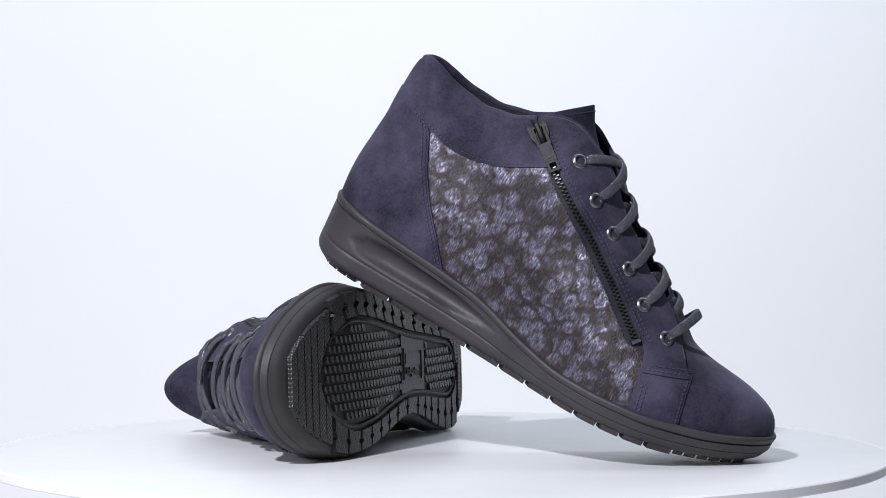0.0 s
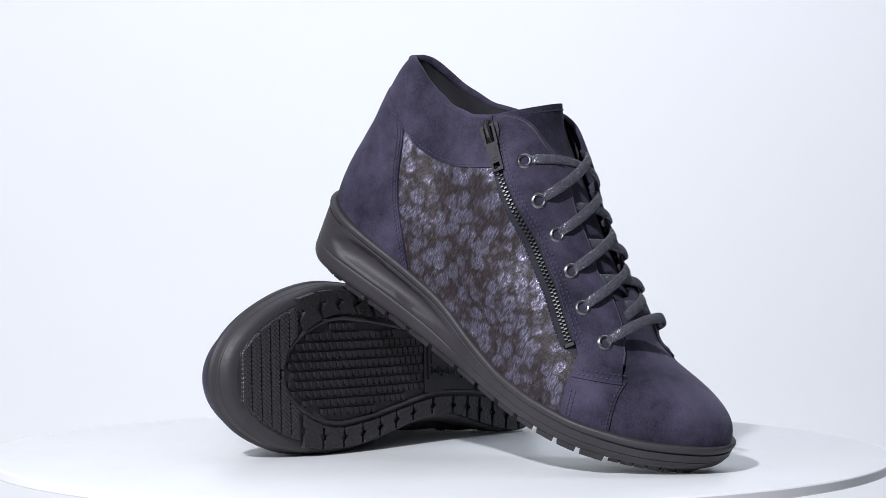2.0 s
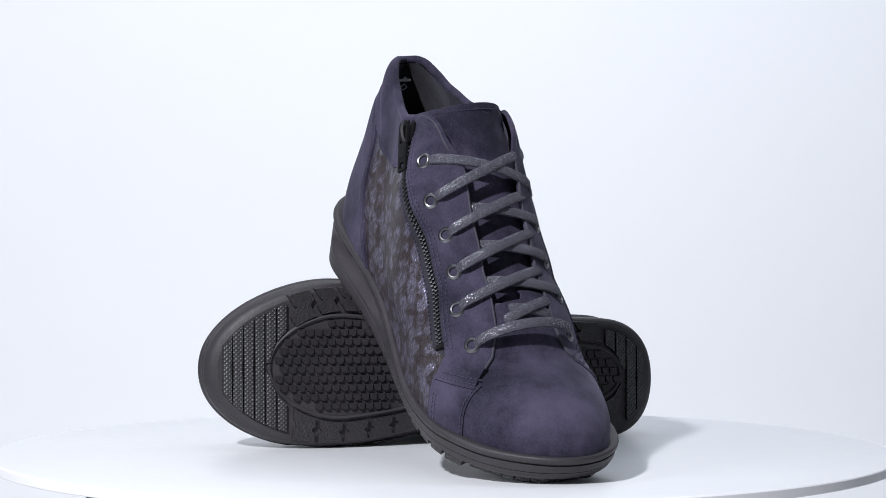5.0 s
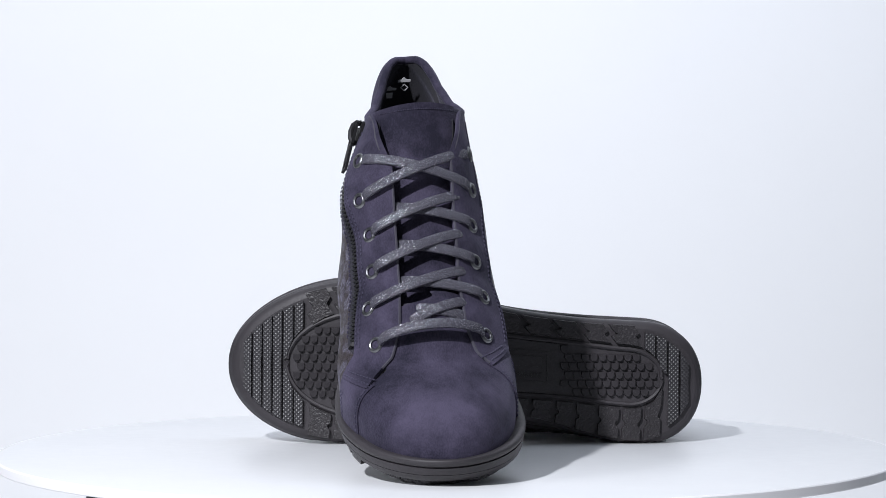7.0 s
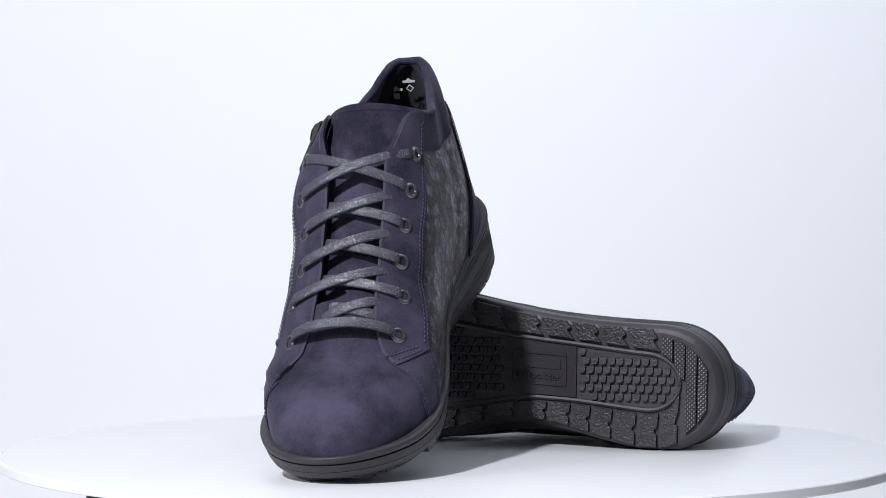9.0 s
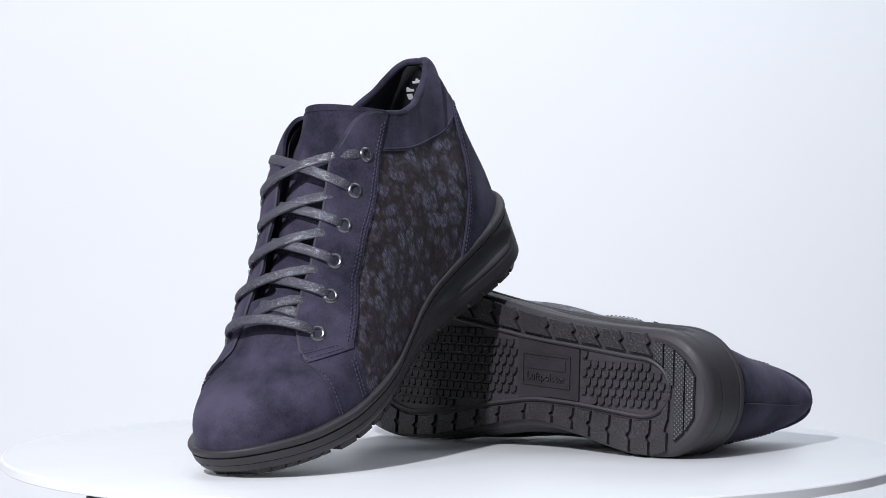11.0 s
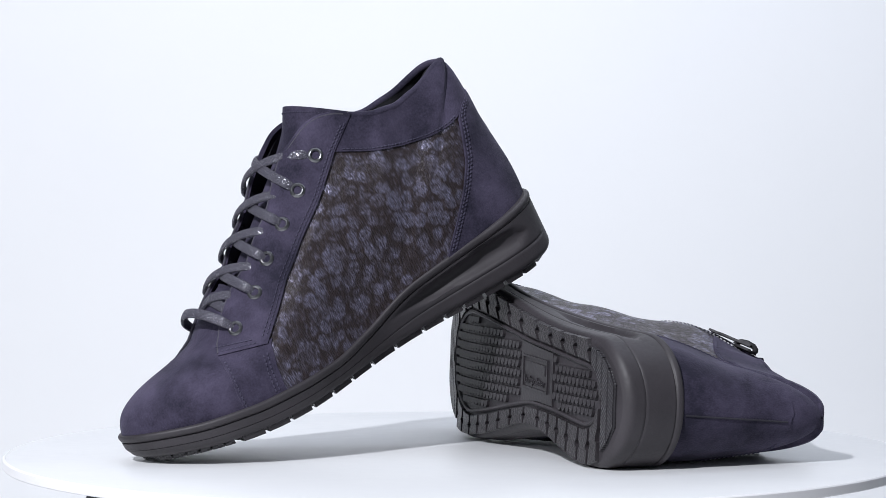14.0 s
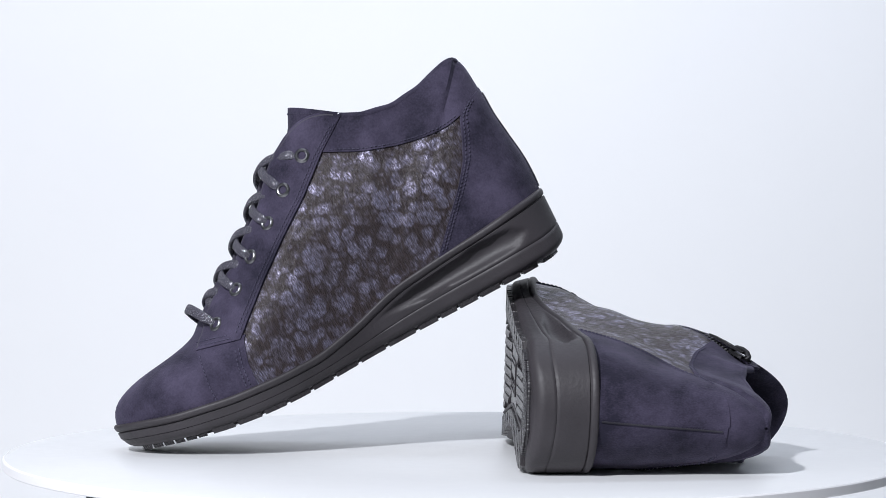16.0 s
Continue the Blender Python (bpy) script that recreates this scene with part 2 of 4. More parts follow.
# half width of the opening, exponents of the section, by the angle round the pivot
open_half = line([(0, 0), (72, 0), (84, 9), (95, 17.5), (A_FRONT, 21.5), (A_FRONT + 8, 24), (A_BACK - 14, 21.5), (A_BACK - 8, 17.5), (A_BACK - 4, 14), (A_BACK - 1.5, 10), (A_BACK, 6), (A_BACK + 0.8, 0), (181, 0)])
power_n = soft_line([(0, 5), (22, 5), (45, 4.2), (88, 4.6), (104, 3), (116, 2), (128, 2.2), (142, 5), (160, 6), (181, 6)], 3)
power_e = soft_line([(0, 0.5), (90, 0.5), (112, 0.9), (126, 0.9), (138, 0.55), (181, 0.5)], 3)


def ankle(x, z, side):
    """Extra fullness of the inner side round the zip's upper end, a little on the outer side."""
    return np.where(np.asarray(side) < 0, 4.2, 1.0) * np.exp(-((np.asarray(x) - 96) / 32) ** 2 - ((np.asarray(z) - 104) / 22) ** 2)


def half_width(x, z, side):
    """Distance of the upper from the shoe's middle at (x, z)."""
    x, z = np.asarray(x, float), np.asarray(z, float)
    phi = np.degrees(np.arctan2(z - PIVOT[1], x - PIVOT[0]))
    rho = np.clip(np.hypot(x - PIVOT[0], z - PIVOT[1]) / rim_radius(phi), 0, 1)
    full = np.where(side > 0, welt_out(x) - centre(x), centre(x) - welt_in(x)) - 2.2
    lean = 1 - 0.0009 * np.maximum(z - 30, 0)
    t = open_half(phi)
    bulge = np.where(side > 0, 3.0 * np.exp(-((x - 140) / 40) ** 2 - ((z - 78) / 30) ** 2) + 6.0 * np.exp(-((x - 88) / 42) ** 2 - ((z - 66) / 30) ** 2) + 3.6 * np.exp(-((x - 155) / 28) ** 2 - ((z - 46) / 17) ** 2),
                     6.0 * np.exp(-((x - 108) / 36) ** 2 - ((z - 92) / 26) ** 2) + 3.6 * np.exp(-((x - 90) / 42) ** 2 - ((z - 64) / 26) ** 2) + 5.5 * np.exp(-((x - 126) / 28) ** 2 - ((z - 51) / 17) ** 2) + 2.5 * np.exp(-((x - 162) / 20) ** 2 - ((z - 36) / 11) ** 2))
    bulge = bulge - np.where(side > 0, 2.0, 4.5) * np.exp(-((x - 20) / 30) ** 2 - ((z - 80) / 26) ** 2)
    bulge = bulge * np.clip((0.97 - rho) / 0.24, 0, 1)
    return bulge + ankle(x, z, side) * np.clip(t / 12, 0, 1) + t + np.maximum(full * lean - t, 0) * (1 - rho ** power_n(phi)) ** power_e(phi)


def upper_mid(x, z):
    return centre(x) + 0.8 * np.clip((np.asarray(z) - 60) / 50, 0, 1) * np.clip((90 - np.asarray(x)) / 30, 0, 1)


def skin(x, z, side, off=0.0):
    """A point of the upper's outer side, off millimetres outwards, and its normal."""
    def p(a, b):
        return np.array([a, float(upper_mid(a, b)) + side * float(half_width(a, b, side)), b])
    e = 0.4
    q = p(x, z)
    dx, dz = p(x + e, z) - p(x - e, z), p(x, z + e) - p(x, z - e)
    n = np.cross(dz, dx) * side
    n = n / (np.linalg.norm(n) + 1e-9)
    if n[1] * side < 0:
        n = -n
    return q + n * off, n


def skin_grid():
    """The whole upper as a fine net, with normals: points, normals, triangles."""
    NP, NR = 190, 44
    tri, pts = [], []
    phis = np.linspace(2, 177, NP)
    k = np.linspace(0, 1, NR)
    rhos = 0.06 + 0.94 * (1 - (1 - k) ** 2.0)
    for side in (1, -1):
        base = len(pts)
        for ph in phis:
            r = rim_radius(ph) * rhos
            x = PIVOT[0] + r * np.cos(np.radians(ph))
            z = PIVOT[1] + r * np.sin(np.radians(ph))
            y = upper_mid(x, z) + side * half_width(x, z, side)
            pts += list(zip(x, y, z))
        for i in range(NP - 1):
            for j in range(NR - 1):
                a, b, c, d = base + i * NR + j, base + (i + 1) * NR + j, base + (i + 1) * NR + j + 1, base + i * NR + j + 1
                tri += [(a, b, c), (a, c, d)] if side > 0 else [(a, c, b), (a, d, c)]
    P = np.array(pts)
    T = np.array(tri)
    fn = np.cross(P[T[:, 1]] - P[T[:, 0]], P[T[:, 2]] - P[T[:, 0]])
    N = np.zeros_like(P)
    for c in range(3):
        np.add.at(N, T[:, c], fn)
    # one normal where the two sides meet on the ridge
    half = len(P) // 2
    shut = np.abs(P[:half, 1] - P[half:, 1]) < 0.05
    both = N[:half] + N[half:]
    N[:half][shut], N[half:][shut] = both[shut], both[shut]
    N /= np.linalg.norm(N, axis=1)[:, None] + 1e-9
    return P, N, T


GRID_P, GRID_N, GRID_T = skin_grid()


def cut_panel(tests, off, thick=1.2):
    """The part of the upper where all tests are positive, laid off mm outwards, with a cut edge of that thickness."""
    vals = [np.asarray(t(GRID_P[:, 0], GRID_P[:, 1], GRID_P[:, 2]), float) for t in tests]
    data = np.c_[GRID_P, GRID_N, np.stack(vals, 1)]
    V = data[:, 6:]
    tv = V[GRID_T]
    keep = (tv.max(axis=1) > 0).all(axis=1)
    whole = (tv.min(axis=1) >= 0).all(axis=1)
    out_v, out_f, index = [], [], {}

    def vid(d):
        key = (round(d[0], 2), round(d[1], 2), round(d[2], 2))
        if key not in index:
            index[key] = len(out_v)
            out_v.append((d[:3], d[3:6]))
        return index[key]

    for ti in np.nonzero(keep)[0]:
        poly = [data[i] for i in GRID_T[ti]]
        if not whole[ti]:
            for k in range(len(tests)):
                res = []
                for a, b in zip(poly, poly[1:] + poly[:1]):
                    va, vb = a[6 + k], b[6 + k]
                    if va >= 0:
                        res.append(a)
                    if (va >= 0) != (vb >= 0):
                        res.append(a + (b - a) * (va / (va - vb)))
                poly = res
                if len(poly) < 3:
                    break
        if len(poly) < 3:
            continue
        ids = []
        for d in poly:
            i = vid(d)
            if i not in ids:
                ids.append(i)
        if len(ids) >= 3:
            out_f.append(ids)
    verts = []
    for p, n in out_v:
        n = n / (np.linalg.norm(n) + 1e-9)
        verts.append(p + n * off)
    # the cut edge goes inwards
    count = {}
    for f in out_f:
        for a, b in zip(f, f[1:] + f[:1]):
            count[(a, b)] = 1
    inner = {}
    faces = list(out_f)
    for (a, b) in list(count):
        if (b, a) in count:
            continue
        for q in (a, b):
            if q not in inner:
                p, n = out_v[q]
                inner[q] = len(verts)
                verts.append(p + n * (off - thick))
        faces.append((b, a, inner[a], inner[b]))
    return verts, faces


# seams, read along the side of the shoe
counter_x = {1: soft_line([(10, 78), (30, 63), (42, 51), (55, 37.6), (66, 28), (77, 22), (87, 17.5), (92, 10.5), (95.5, 0), (99, -14), (120, -60)], 1.5),
             -1: soft_line([(10, 80), (29.5, 67), (40.7, 57.7), (54, 46), (68, 35.5), (86, 25), (91, 17), (95, 6), (98, -8), (120, -60)], 1.5)}
collar_z = {1: soft_line([(-10, 93), (0, 92), (18, 87.4), (26, 85.9), (40, 86.8), (55, 90.4), (72, 96.4), (89, 105.5), (120, 124)], 3),
            -1: soft_line([(-10, 93), (0, 92), (18, 88), (27, 85.4), (40, 82.8), (53, 83.6), (67, 88), (81, 95.5), (120, 118)], 3)}
stay_x = {1: line([(0, 181), (19.7, 180.5), (30, 179.3), (41, 175.4), (49, 165.8), (63, 148), (76, 130.4), (91, 108.6), (106, 90), (117.5, 72.5), (130, 55)]),
          -1: line([(0, 188), (15.4, 187), (34.4, 183), (45.6, 177), (47, 175.5), (60, 158.5), (82, 128), (101, 98.5), (114.5, 79), (130, 58)])}
zip_x = line([(44, 175.5), (47, 171.5), (60, 154.5), (82, 124), (101, 94.5), (114.5, 75), (130, 53)])
cap_x = {1: soft_line([(0, 203), (21, 202.5), (29.5, 202), (41.5, 199.6), (49, 196.5), (54, 192), (60, 186)], 1.5),
         -1: soft_line([(0, 213), (19.5, 210), (45, 204), (50, 200), (55.6, 195), (60, 190)], 1.5)}
low_z = {1: line([(170, 40.5), (179, 42.5), (197, 47), (210, 50)]), -1: line([(172, 34), (182, 36.5), (204, 43), (215, 46)])}
throat = line([(60, 15), (90, 14.5), (130, 14), (165, 14), (182, 15.5), (192, 20), (199, 29), (206, 36)])


def on(side):
    return lambda x, y, z: (y - upper_mid(x, z)) * side + 0.01


def above_welt(x, y, z):
    return z - welt_top(x) + 3


def spec(name, verts, faces, mat, parent=None, label="", smooth=40, kind=""):
    SPECS.append((name, verts, faces, mat, parent, label, smooth, kind))
    return name


# ------------------------------------------------------------------ upper
def upper():
    tests = [above_welt, lambda x, y, z: x - np.where(y > centre(x), cap_x[1](z), cap_x[-1](z)) + 3 + np.clip((z - 49) * 2, 0, 14)]
    spec("vamp", *cut_panel(tests, 0.0), SUEDE, label="navy nubuck toe and vamp")
    for s in (1, -1):
        side = "outer" if s > 0 else "inner"
        spec("side_panel", *cut_panel([on(s), above_welt, lambda x, y, z: x - stay_x[s](z) + 2, lambda x, y, z: cap_x[s](z) - x, lambda x, y, z: low_z[s](x) + 2 - z], 0.7), SUEDE)
        limit = stay_x[1] if s > 0 else (lambda z: np.where(z > 45.5, zip_x(z) - 4.3, stay_x[-1](z)))
        spec("quarter", *cut_panel([on(s), above_welt, lambda x, y, z: collar_z[s](x) + 2 - z, lambda x, y, z: x - counter_x[s](z) + 3, lambda x, y, z: limit(z) + 1 - x], 0.0), FOIL,
             label="dark leather with worn blue-violet foil animal spots")
        spec("collar", *cut_panel([on(s), lambda x, y, z: z - collar_z[s](x), lambda x, y, z: x - counter_x[s](z) + 3, lambda x, y, z: (stay_x[1](z) if s > 0 else zip_x(z) - 4.3) + 1 - x], 0.8, 2.5), SUEDE,
             label="padded navy nubuck ankle collar")
        spec("eyestay", *cut_panel([on(s), lambda x, y, z: z - low_z[s](x), lambda x, y, z: x - stay_x[s](z), lambda x, y, z: cap_x[s](z) + 0.5 - x + np.clip((z - 52) * 4, 0, 60),
                                    lambda x, y, z: (y - centre(x)) * s - throat(x)], 1.5, 2.2), SUEDE, label="navy nubuck eyelet facing")
    spec("zip_tape", *cut_panel([on(-1), lambda x, y, z: x - zip_x(z) + 6, lambda x, y, z: stay_x[-1](z) + 2 - x, lambda x, y, z: z - 45, lambda x, y, z: 121 - z], 0.1), TAPE)
    spec("heel_counter", *cut_panel([above_welt, lambda x, y, z: np.where(y > upper_mid(x, z), counter_x[1](z), counter_x[-1](z)) - x], 1.3, 2.4), SUEDE, label="navy nubuck heel counter")
    # lining: the same form, set inwards, seen through the opening
    v, f = cut_panel([lambda x, y, z: z - 45, lambda x, y, z: 108 - x, lambda x, y, z: np.minimum(z - 62 + (118 - x), 60)], -3.2, 0.2)
    spec("lining", v, [tuple(q)[::-1] for q in f], LINING, label="dark textile lining")


def sweep_tube(points, radius, n=8, close=False):
    """A round cord along points."""
    P = [np.array(p, float) for p in points]
    vs, fs = [], []
    up = np.array([0, 1.0, 0.13])
    for i, p in enumerate(P):
        t = P[min(i + 1, len(P) - 1)] - P[max(i - 1, 0)]
        t /= np.linalg.norm(t) + 1e-9
        a = np.cross(t, up)
        if np.linalg.norm(a) < 0.15:
            a = np.cross(t, (1, 0.2, 0.3))
        a /= np.linalg.norm(a)
        b = np.cross(a, t)
        for k in range(n):
            w = 2 * math.pi * k / n
            vs.append(p + radius * (a * math.cos(w) + b * math.sin(w)))
    m = len(P)
    for i in range(m - 1):
        for k in range(n):
            j = (k + 1) % n
            fs.append((i * n + k, i * n + j, (i + 1) * n + j, (i + 1) * n + k))
    fs.append(tuple(range(n))[::-1])
    fs.append(tuple(range((m - 1) * n, m * n)))
    return vs, fs


def rim_tube():
    """The rolled top edge of the collar, round the back of the opening."""
    pts = []
    for s in (1, -1):
        row = []
        for ph in np.linspace(A_FRONT + 1, A_BACK + 0.75, 70):
            r = float(rim_radius(ph)) - 0.6
            x, z = PIVOT[0] + r * math.cos(math.radians(ph)), PIVOT[1] + r * math.sin(math.radians(ph))
            row.append((x, float(upper_mid(x, z)) + s * max(float(open_half(ph) + ankle(x, z, s) * min(float(open_half(ph)) / 12, 1)) - 0.9, 0.2), z))
        pts += row if s > 0 else row[::-1]
    spec("collar_edge", *sweep_tube(pts, 2.1, 10), SUEDE)


def bar(mid, along, across, out, length, width, height):
    """A small bar with sloping sides on a surface."""
    vs = []
    for k, f in ((0, 1.0), (1, 0.7)):
        for a, b in ((-1, -1), (1, -1), (1, 1), (-1, 1)):
            vs.append(mid + along * (a * length / 2 * f) + across * (b * width / 2 * f) + out * (height * k))
    return vs, [(3, 2, 1, 0), (4, 5, 6, 7), (0, 1, 5, 4), (1, 2, 6, 5), (2, 3, 7, 6), (3, 0, 4, 7)]


def gather(parts):
    vs, fs = [], []
    for v, f in parts:
        b = len(vs)
        vs += list(v)
        fs += [tuple(i + b for i in q) for q in f]
    return vs, fs


def stitch_row(curve, side, off, gap=2.3):
    """Stitches along a curve of (x, z) on one side."""
    P = [skin(x, z, side, off) for x, z in curve]
    out, rest = [], 0.0
    for (p, n), (q, _) in zip(P, P[1:]):
        d = q - p
        L = np.linalg.norm(d)
        if L < 1e-6:
            continue
        d /= L
        s = rest
        while s < L:
            out.append(bar(p + d * s, d, np.cross(n, d), n, gap * 0.7, 0.72, 0.5))
            s += gap
        rest = s - L
    return out


def along_z(f, z0, z1, shift=0.0, n=26):
    return [(float(f(z)) + shift, z) for z in np.linspace(z0, z1, n)]


def along_x(f, x0, x1, shift=0.0, n=26):
    return [(x, float(f(x)) + shift) for x in np.linspace(x0, x1, n)]


def stitching():
    for s in (1, -1):
        top = 92 if s > 0 else 90
        rows = stitch_row(along_z(counter_x[s], 31, top, -1.6, 40), s, 1.4) + stitch_row(along_z(counter_x[s], 31, top, -3.8, 40), s, 1.4)
        spec("stitching", *gather(rows), THREAD, kind="stuff")
        x1 = 86 if s > 0 else 78
        rows = stitch_row(along_x(collar_z[s], 20, x1, 1.5, 40), s, 0.8)
        spec("stitching", *gather(rows), THREAD, kind="stuff")
        rows = stitch_row(along_z(stay_x[s], 46 if s > 0 else 50, 116, 2.2, 50), s, 1.5)
        if s < 0:
            rows += stitch_row(along_z(stay_x[s], 50, 116, 5.2, 50), s, 1.5)
            rows += stitch_row(along_z(zip_x, 48, 95, -6.4, 40), s, 0.35)
        else:
            rows += stitch_row(along_z(stay_x[s], 46, 116, 4.6, 50), s, 1.5)
        spec("stitching", *gather(rows), THREAD, kind="stuff")
        rows = []
        for sh in (1.5, 3.6):
            rows += stitch_row(along_x(low_z[s], (180 if s > 0 else 184), (195 if s > 0 else 202), sh, 14), s, 1.5)
            rows += stitch_row(along_z(stay_x[s], 20, 38 if s > 0 else 33, sh, 14), s, 0.7)
        rows += stitch_row(along_z(cap_x[s], 21, 44, -1.5, 20), s, 0.7)
        spec("stitching", *gather(rows), THREAD, kind="stuff")


def back_seam():
    """The upright seam down the back of the counter, a little to the outer side."""
    pts = []
    for z in np.linspace(35, 93, 30):
        lo, hi = -6.0, 12.0
        for _ in range(30):
            mid = (lo + hi) / 2
            wide = float(upper_mid(mid, z)) + float(half_width(mid, z, 1))
            if wide < 8.5:
                lo = mid
            else:
                hi = mid
        p, n = skin(hi, z, 1, 1.42)
        pts.append(p)
    spec("back_seam", *sweep_tube(pts, 0.55, 6), TAPE, "heel_counter")


def prints():
    """Small white care signs printed on the lining at the heel, as plain shapes."""
    def flat(cy, cz, outline):
        vs = []
        for off in (0.0, 0.25):
            vs += [(8.2 + off, cy + a, cz + b) for a, b in outline]
        k = len(outline)
        return vs, [tuple(range(k))[::-1], tuple(range(k, 2 * k))] + [(i, (i + 1) % k, k + (i + 1) % k, k + i) for i in range(k)]

    def ring(cy, cz, r, w):
        out = []
        for i in range(4):
            a0, a1 = math.pi / 2 * i, math.pi / 2 * (i + 1)
            out.append(flat(cy, cz, [(r * math.cos(a0), r * math.sin(a0)), (r * math.cos(a1), r * math.sin(a1)), ((r - w) * math.cos(a1), (r - w) * math.sin(a1)), ((r - w) * math.cos(a0), (r - w) * math.sin(a0))]))
        return out
    marks = ring(4.5, 101.5, 2.2, 0.6) + [flat(4.5, 106.0, [(-3.4, -1.2), (3.2, -1.2), (3.4, 0.0), (1.2, 0.3), (0.2, 1.4), (-0.6, 1.4), (-1.4, 0.2), (-3.4, 0.0)])]
    marks += [flat(-3.0, 101.5, [(-3.4, -1.2), (3.2, -1.2), (3.4, 0.0), (1.2, 0.3), (0.2, 1.4), (-0.6, 1.4), (-1.4, 0.2), (-3.4, 0.0)]), flat(-3.4, 97.5, [(-1.5, -1.8), (1.5, -1.8), (1.8, 1.4), (-1.8, 1.4)])]
    for v, f in marks:
        spec("care_mark", v, f, INK, "lining", "small white printed care sign", smooth=0)


# ------------------------------------------------------------------ tongue, eyelets, laces
RIDGE = [(206, 46), (196, 49.5), (186, 57.5), (172, 66.5), (158, 76), (144, 86.5), (131, 97), (118, 107.5), (106, 117.5), (98, 126.5), (92.5, 136.5)]


def ridge_at(u):
    k = u * (len(RIDGE) - 1)
    xs = np.arange(len(RIDGE))
    return np.array([np.interp(k, xs, [p[0] for p in RIDGE]), np.interp(k, xs, [p[1] for p in RIDGE])])


def tongue_point(u, v):
    """v from -1 (inner edge) to 1 (outer edge) across the tongue."""
    p = ridge_at(u)
    q = (ridge_at(min(u + 0.03, 1)) - ridge_at(max(u - 0.03, 0)))
    q /= np.linalg.norm(q)
    n = np.array([q[1], -q[0]])
    n = n if n[1] > 0 or n[0] > 0 else -n
    w = np.interp(u, [0, 0.25, 0.7, 1], [16, 19, 23, 24])
    drop = np.interp(u, [0, 0.3, 0.8, 1], [5, 6.5, 10, 25]) * abs(v) ** 2.0
    top = 4.5 * v * v * max(0, (u - 0.93) / 0.07)
    c = p - n * (drop + 0.8) - q * top
    return np.array([c[0], float(centre(c[0])) * 0.5 + 0.5 + v * w, c[1]]), np.array([n[0], 0.25 * v, n[1]])


def tongue():
    NU, NV = 44, 18
    vs, fs = [], []
    for lay, thick in ((0, 0.0), (1, 4.5)):
        for i in range(NU + 1):
            for j in range(NV + 1):
                u, v = i / NU, -1 + 2 * j / NV
                p, n = tongue_point(u, v)
                edge = min(1.0, (1 - abs(v)) * 5 + 0.2) * min(1.0, (1 - u) * 18 + 0.25)
                vs.append(p - n * thick * edge)
    k = NV + 1
    m = (NU + 1) * k
    for i in range(NU):
        for j in range(NV):
            a = i * k + j
            fs.append((a, a + 1, a + k + 1, a + k))
            fs.append((m + a, m + a + k, m + a + k + 1, m + a + 1))
    for i in range(NU):
        fs.append((i * k, (i + 1) * k, m + (i + 1) * k, m + i * k))
        fs.append((i * k + NV, m + i * k + NV, m + (i + 1) * k + NV, (i + 1) * k + NV))
    for j in range(NV):
        fs.append((NU * k + j, NU * k + j + 1, m + NU * k + j + 1, m + NU * k + j))
    spec("tongue", vs, fs, SUEDE, label="padded navy nubuck tongue", smooth=60)
    rows = []
    pts = [tongue_point(0.972, v) for v in np.linspace(-0.9, 0.9, 40)]
    for (p, n), (q, _) in zip(pts, pts[1:]):
        d = (q - p) / np.linalg.norm(q - p)
        n = n / np.linalg.norm(n)
        rows.append(bar(p + n * 0.1, d, np.cross(n, d), n, 0.75, 0.6, 0.35))
    spec("stitching", *gather(rows), THREAD, "tongue", kind="stuff")


def facing_edges():
    """The pale cut edge of each facing along the throat, with a row of stitches beside it."""
    for s in (1, -1):
        curve = []
        for x in np.linspace(86, 196, 60):
            want = float(throat(x)) + 0.3
            lo, hi = 40.0, 128.0
            top = max(z for z in np.linspace(40, 128, 200) if math.hypot(x - PIVOT[0], z - PIVOT[1]) < float(rim_radius(at_rim(x, z))))
            hi = top
            if abs(float(upper_mid(x, hi)) + s * float(half_width(x, hi, s)) - float(centre(x))) > want:
                continue
            lo = float(low_z[s](x))
            for _ in range(30):
                mid = (lo + hi) / 2
                if (float(upper_mid(x, mid)) + s * float(half_width(x, mid, s)) - float(centre(x))) * s > want:
                    lo = mid
                else:
                    hi = mid
            curve.append((x, lo))
        top = []
        for ph in np.linspace(A_FRONT - 0.5, 92, 16):
            r = float(rim_radius(ph)) * 0.994
            top.append((PIVOT[0] + r * math.cos(math.radians(ph)), PIVOT[1] + r * math.sin(math.radians(ph))))
        curve = [c for c in top if not curve or c[0] < curve[0][0] - 0.5] + curve
        pts = [skin(x, z, s, 0.9)[0] for x, z in curve]
        if len(pts) > 4:
            spec("facing_edge", *sweep_tube(pts, 0.75, 6), SUEDE_EDGE, "eyestay" if s < 0 else None, "pale cut nubuck edge")


EYELETS = {1: [(99.6, 109.2), (116.7, 98.2), (132.1, 87), (148.2, 76), (163.5, 64.8), (181.2, 54.2)],
           -1: [(102.5, 110.5), (118.8, 97.5), (134, 86.6), (149.4, 75), (165, 63.5), (182.6, 54)]}


def basis(n):
    n = n / np.linalg.norm(n)
    a = np.cross(n, (0.3, 0.9, 0.2))
    a /= np.linalg.norm(a)
    return a, np.cross(n, a), n


